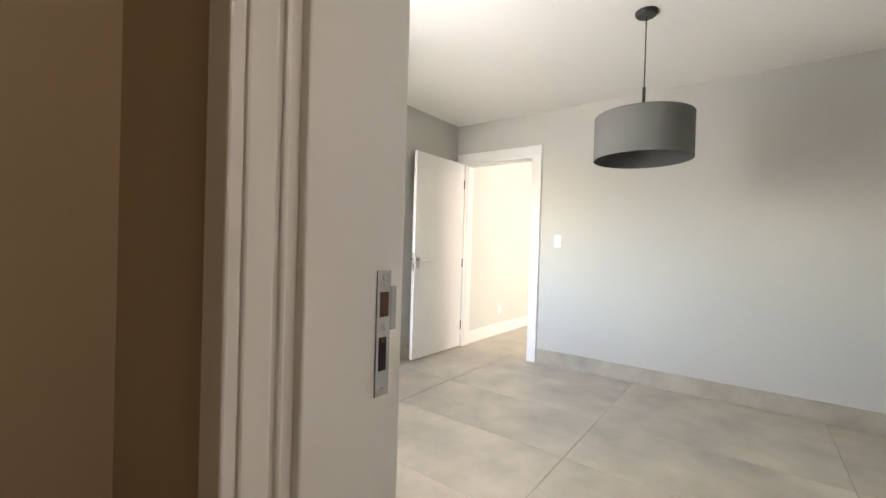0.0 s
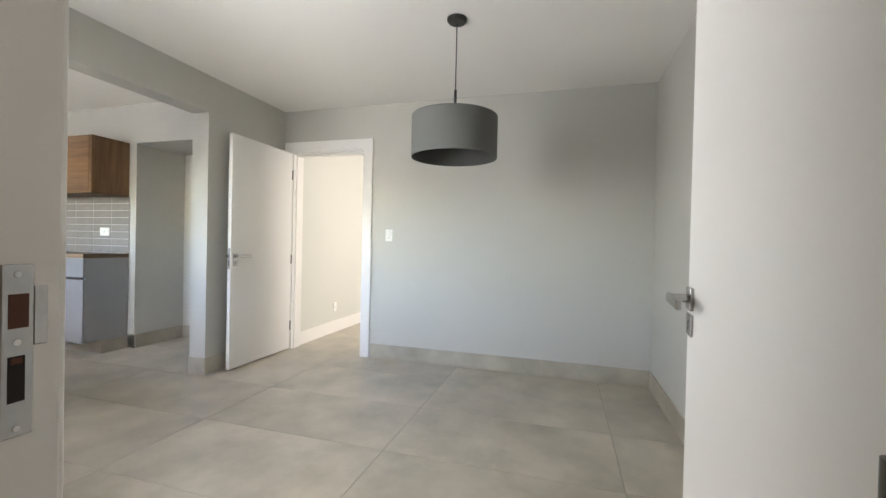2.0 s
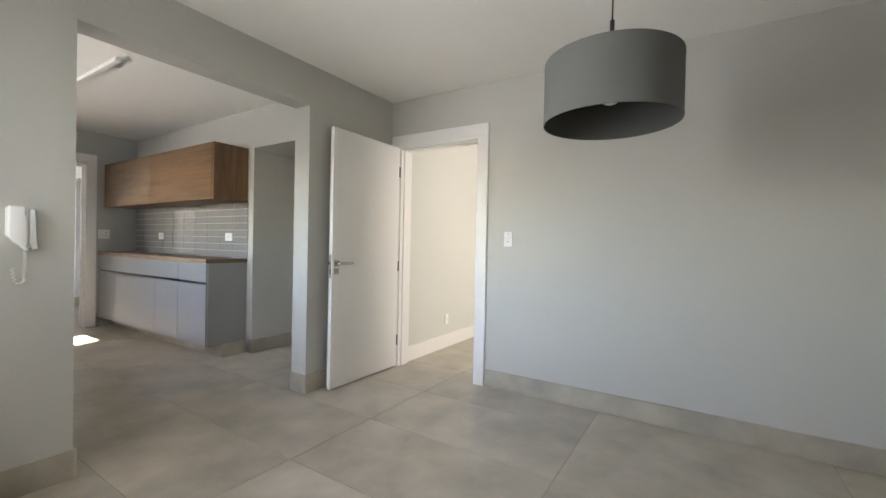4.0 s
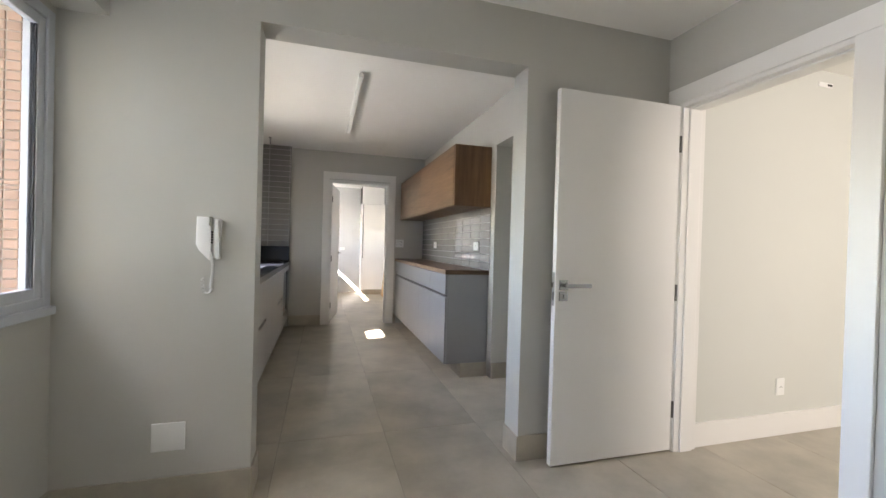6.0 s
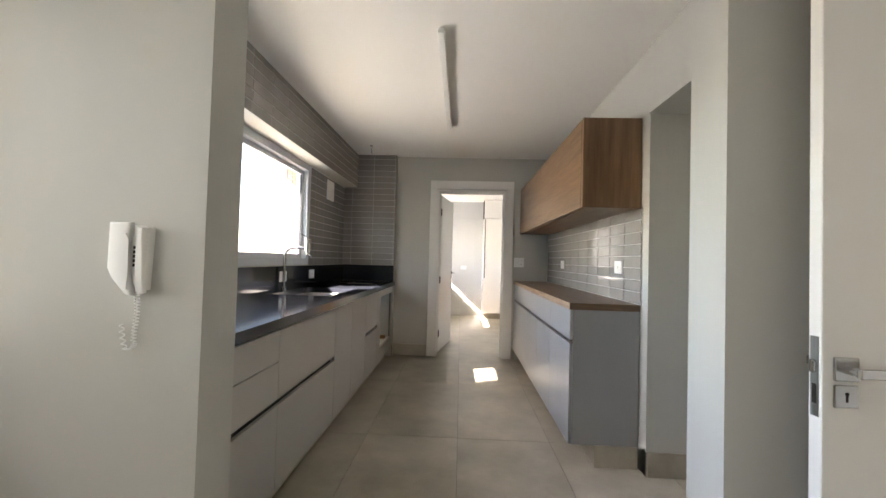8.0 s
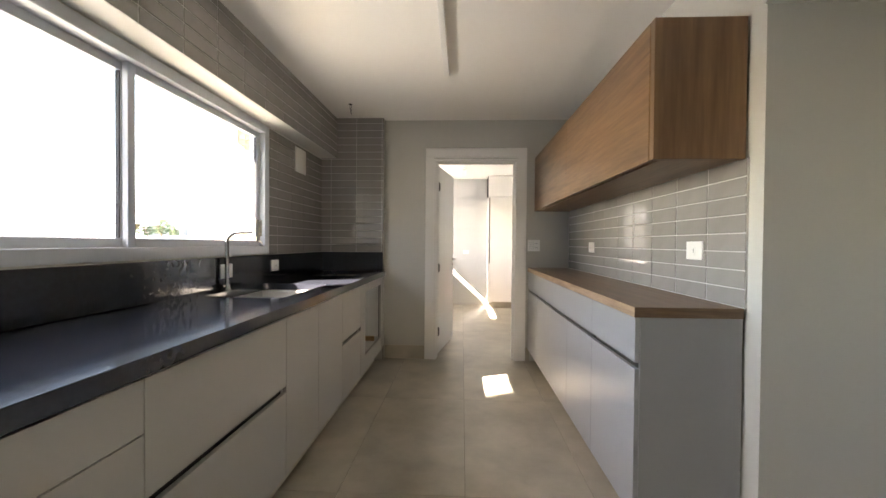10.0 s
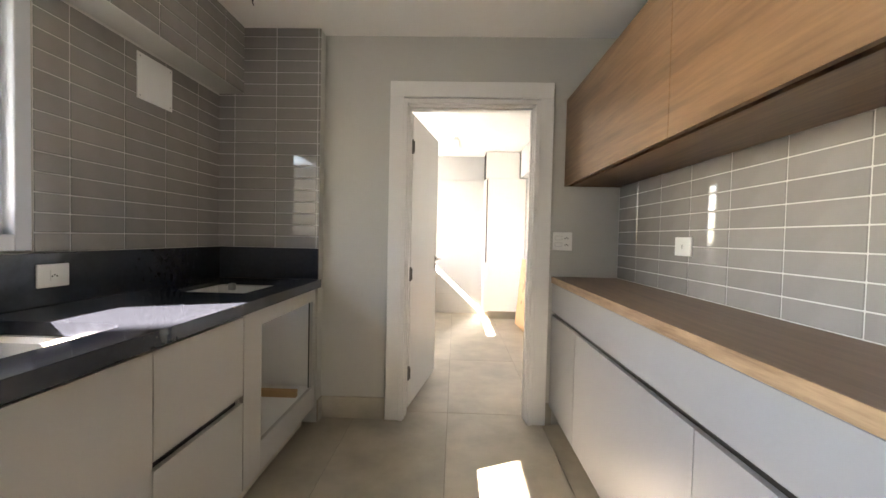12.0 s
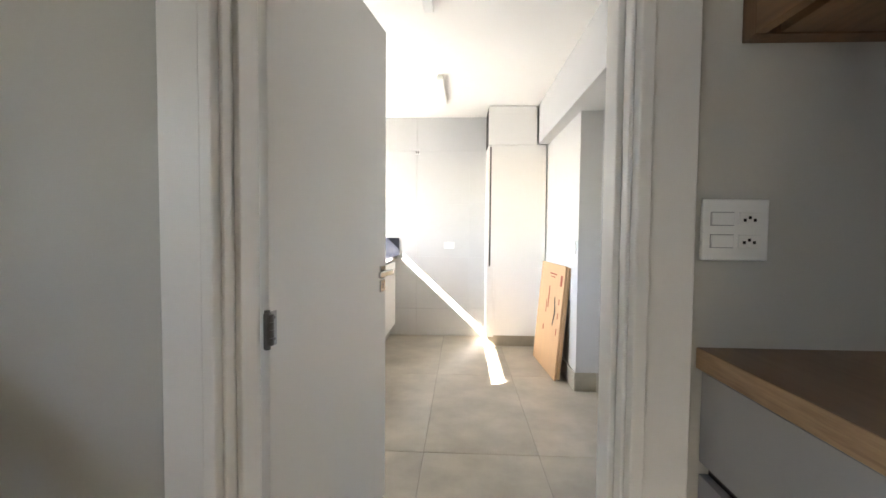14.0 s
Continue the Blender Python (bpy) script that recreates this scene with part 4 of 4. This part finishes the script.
part("edge_strip", box(B(), 3.074, 3.094, 10.600, 10.625, 0.87, 2.15, 0.0015), LACQUER, cup)
part("plinth", box(B(), 3.09, 3.66, 10.65, 11.05, 0, 0.12), FLOOR_TILE, cup)


def carton():
    t = thing("flat_carton", (3.555, 9.965, 0), "flattened brown cardboard carton with red print, leaning on the wall", "carton", local=True)
    t.matrix_basis = pose(3.552, 9.965, 0.003, 0, 5.0, 4.0)
    box_ = part("panel", box(B(), 0.0, 0.018, -0.36, 0.35, 0.0, 0.955, 0.002), CARD, t)
    part("panel", box(B(), 0.020, 0.045, -0.37, 0.34, 0.015, 0.945, 0.002), CARD, t)
    bm = B()
    for k in range(13):
        a = k / 12
        y, z = -0.17 + 0.012 * math.cos(a * math.pi * 2), 0.42 + 0.23 * a
        box(bm, -0.0015, 0.003, y - 0.013 - 0.012 * math.sin(a * math.pi), y + 0.006, z, z + 0.021)
    part("hand_hole", bm, VOID, box_, "dark slotted hand hole")
    for y, z, ww, hh in ((-0.05, 0.86, 0.20, 0.012), (-0.05, 0.835, 0.12, 0.008), (0.02, 0.55, 0.025, 0.20), (0.07, 0.50, 0.018, 0.12), (-0.28, 0.62, 0.02, 0.05), (-0.28, 0.50, 0.02, 0.05), (-0.28, 0.36, 0.02, 0.06), (0.10, 0.33, 0.03, 0.05), (-0.29, 0.78, 0.05, 0.09)):
        part("print", box(B(), -0.0012, 0.001, y - ww / 2, y + ww / 2, z, z + hh), PRINT, box_)


carton()

# pipe cap high on the wall of the next room
cap = thing("pipe_cap", (5.57, 2.77, 2.42), "small white pipe cap with a dark slot, high on the wall", "pipe cap")
cap_plate = part("plate", box(B(), 5.47, 5.61, 2.762, 2.77, 2.405, 2.437, 0.003, 2), PLASTIC, cap)
part("slot", box(B(), 5.555, 5.60, 2.7595, 2.764, 2.414, 2.428, 0.002), VOID, cap_plate, "dark slot")

# ---- outside ----
solid("ground", box(B(), -1500, 300, -900, 900, -14.5, -14.0), GROUND, "hazy ground far below the window", "ground", kind="structure")
# unseen block, added to cut the sun down to the kitchen patch
solid("shading_block", box(B(), -9, -8, -9, 0.63, -14, 12), FACADE, "plain unseen block added to keep the sun off the windows", "building", kind="structure")


def house(name, x, y, w, d, top, windows, label, material=FACADE, arched=False):
    t = thing(name, (x, y, -14), label, "building")
    part("wall", box(B(), x - d, x, y - w / 2, y + w / 2, -14, top), material, t)
    part("parapet", box(B(), x - d - 0.2, x + 0.2, y - w / 2 - 0.2, y + w / 2 + 0.2, top, top + 0.5), material, t)
    for i in range(windows):
        yy = y - w / 2 + (i + 0.5) * w / windows
        bm = box(B(), x - 0.1, x + 0.06, yy - 0.6, yy + 0.6, top - 3.2, top - 1.2)
        if arched:
            cyl(bm, (x - 0.1, yy, top - 1.2), (x + 0.06, yy, top - 1.2), 0.6, n=20)
        part("window", bm, DARK_PANE, t)
    return t


h1 = house("far_house", -46, 40, 24, 14, 1.7, 9, "white rooftop building with arched windows, far off", FACADE, True)
part("roof_tower", box(B(), -52, -48, 44, 48, 2.0, 5.0), FACADE, h1)
part("water_tank", box(B(), -51, -49.5, 38, 39.5, 2.0, 4.2), FACADE, h1)
h2 = house("far_house", -60, 23, 16, 12, 6.5, 4, "pale grey building, far off", FACADE_GREY)
h3 = house("far_house", -38, 58, 16, 10, 1.2, 4, "white rooftop terrace with plants, far off")
part("canopy_roof", box(box(B(), -46, -38.2, 51, 56, 3.4, 3.8), -44, -43.4, 52, 52.6, 1.5, 3.4), FACADE, h3)
h4 = house("far_house", -50, 78, 18, 12, 5.5, 5, "white stepped building, far off")
part("roof_tower", box(B(), -60, -52, 70, 76, 6.0, 10.0), FACADE, h4)
part("water_tank", box(B(), -55, -50, 84, 87, 6.0, 8.5), FACADE, h4)


def rooftop_plant(x, y, z, s, seed):
    rng = random.Random(seed)
    t = thing("rooftop_plant", (x, y, z), "bushy green plant on a far roof terrace", "plant", "plants on the far terrace")
    tr = B()
    for k in range(5):
        a = rng.uniform(0, 6.28)
        tube(tr, [(x, y, z), (x + 0.2 * s * math.cos(a), y + 0.2 * s * math.sin(a), z + 0.6 * s), (x + 0.5 * s * math.cos(a), y + 0.5 * s * math.sin(a), z + s * rng.uniform(1.0, 1.5))], 0.05 * s, 6)
    part("trunk", tr, OAK_Z, t)
    bm = B()
    for k in range(260):
        a, r, h = rng.uniform(0, 6.28), 0.75 * s * rng.random() ** 0.5, rng.uniform(0.35, 1.7) * s
        c = Vector((x + r * math.cos(a), y + r * math.sin(a), z + h))
        m = Matrix.Translation(c) @ Euler((rng.uniform(-1, 1), rng.uniform(-1, 1), rng.uniform(0, 6))).to_matrix().to_4x4()
        L, W = 0.28 * s, 0.07 * s
        vs = [bm.verts.new(m @ Vector(p)) for p in ((0, -L, 0), (W, 0, 0.02), (0, L, 0), (-W, 0, 0.02))]
        bm.faces.new(vs)
    part("leaves", bm, LEAF, t)


for k, (y, s) in enumerate(((53.0, 1.3), (55.5, 0.9), (58.0, 1.5), (60.5, 1.0))):
    rooftop_plant(-39.5, y, 1.7, s, 40 + k)

# ---- tiles, bricks and other pieces ----


def pieces(name, parent, material, cells, axis, face, depth, bevel, out):
    """Flat pieces on a plane: cells of (a0, a1, b0, b1) in the plane's two axes; alike sizes share a mesh."""
    made = {}
    for a0, a1, b0, b1 in cells:
        size = (round(a1 - a0, 4), round(b1 - b0, 4))
        if size not in made:
            lo, hi = (0, depth) if out > 0 else (-depth, 0)
            ha, hb = size[0] / 2, size[1] / 2
            dims = {0: (lo, hi, -ha, ha, -hb, hb), 1: (-ha, ha, lo, hi, -hb, hb), 2: (-ha, ha, -hb, hb, lo, hi)}[axis]
            made[size] = mesh_of(box(B(), *dims, bevel), name, material)
        ob = new(name, made[size])
        ca, cb = (a0 + a1) / 2, (b0 + b1) / 2
        ob.location = {0: (face, ca, cb), 1: (ca, face, cb), 2: (ca, cb, face)}[axis]
        ob.parent = parent


def grid(a0, a1, b0, b1, da, db, oa, ob_, gap, skip=()):
    """Cells of a tile grid with joints through (oa, ob_), cut to the rectangle."""
    out = []
    for i in range(math.floor((a0 - oa) / da), math.ceil((a1 - oa) / da)):
        for j in range(math.floor((b0 - ob_) / db), math.ceil((b1 - ob_) / db)):
            x0, x1 = max(a0, oa + i * da + gap / 2), min(a1, oa + (i + 1) * da - gap / 2)
            y0, y1 = max(b0, ob_ + j * db + gap / 2), min(b1, ob_ + (j + 1) * db - gap / 2)
            if x1 - x0 > 0.008 and y1 - y0 > 0.008:
                out.append((x0, x1, y0, y1))
    return out


TW, TH, G = 0.2725, 0.0756, 0.0046
# grout beds, then tiles 4 mm proud
bed = lambda name, b: structure(name, GROUT, [b], "light cement grout between grey glazed tiles", "grout")
right_bed = bed("tile_bed_right", (3.706, 3.713, 4.34, 7.06, 0.999, 1.602))
pieces("tile", right_bed, GLAZE, grid(4.341, 7.058, 1.001, 1.60, TW, TH, 4.326, 1.0, G), 0, 3.7065, 0.0034, 0.0022, -1)
left_bed = bed("tile_bed_left", (1.066, 1.070, 5.782, 6.968, 1.152, 2.145))
pieces("tile", left_bed, GLAZE, grid(5.785, 6.962, 1.154, 2.143, TW, TH, 6.745 - 4 * TW, 1.152, G), 0, 1.0695, 0.0034, 0.0022, 1)
pier_bed = bed("tile_bed_pier", (1.066, 1.737, 6.963, 6.968, 1.152, H))
pieces("tile", pier_bed, GLAZE, grid(1.072, 1.738, 1.154, H - 0.002, TW, TH, 1.449 - 2 * TW, 1.152, G), 1, 6.9635, 0.0034, 0.0022, -1)
soffit_bed = bed("tile_bed_soffit", (1.232, 1.236, 3.042, 6.958, 2.145, H))
pieces("tile", soffit_bed, GLAZE, grid(3.045, 6.955, 2.147, H - 0.002, TW, TH, 6.745 - 14 * TW, 2.145, G), 0, 1.2355, 0.0034, 0.0022, 1)

# large white tiles of the laundry wall
pieces("wall_tile", wall_laundry_far, WALL_TILE, grid(1.075, 3.698, 0.002, H - 0.002, 0.62, 0.62, 2.27, 0.32, 0.003), 1, 11.059, 0.007, 0.001, -1)

# floor tiles
pieces("floor_tile", floor, FLOOR_TILE, grid(-1.19, 7.59, -1.39, 11.19, 0.638, 1.262, 2.602 - 6 * 0.638, 5.925 - 6 * 1.262, 0.0026), 2, -0.0035, 0.0035, 0.0009, 1)

# brick reveals of the two windows
for nm, x0, x1, yf, z0, z1 in (("brick_reveal_room", 0.82, 1.016, 2.858, 0.92, 2.14), ("brick_reveal_kitchen", 0.82, 0.945, 5.78, 1.16, 2.14)):
    rv = structure(nm, MORTAR, [(x0, x1, yf - 0.012, yf, z0, z1)], "pink brick-tile lining of the outer window reveal", "brick reveal")
    cells = []
    for j in range(int((z1 - z0) / 0.04)):
        off = 0.0
        cells += grid(x0 + 0.002, x1 - 0.002, z0 + j * 0.04 + 0.003, z0 + (j + 1) * 0.04 - 0.003, 0.055, 1.0, x0 - 0.2 + off, z0 - 0.5, 0.006)
    pieces("brick", rv, BRICK, cells, 1, yf - 0.011, 0.008, 0.002, -1)
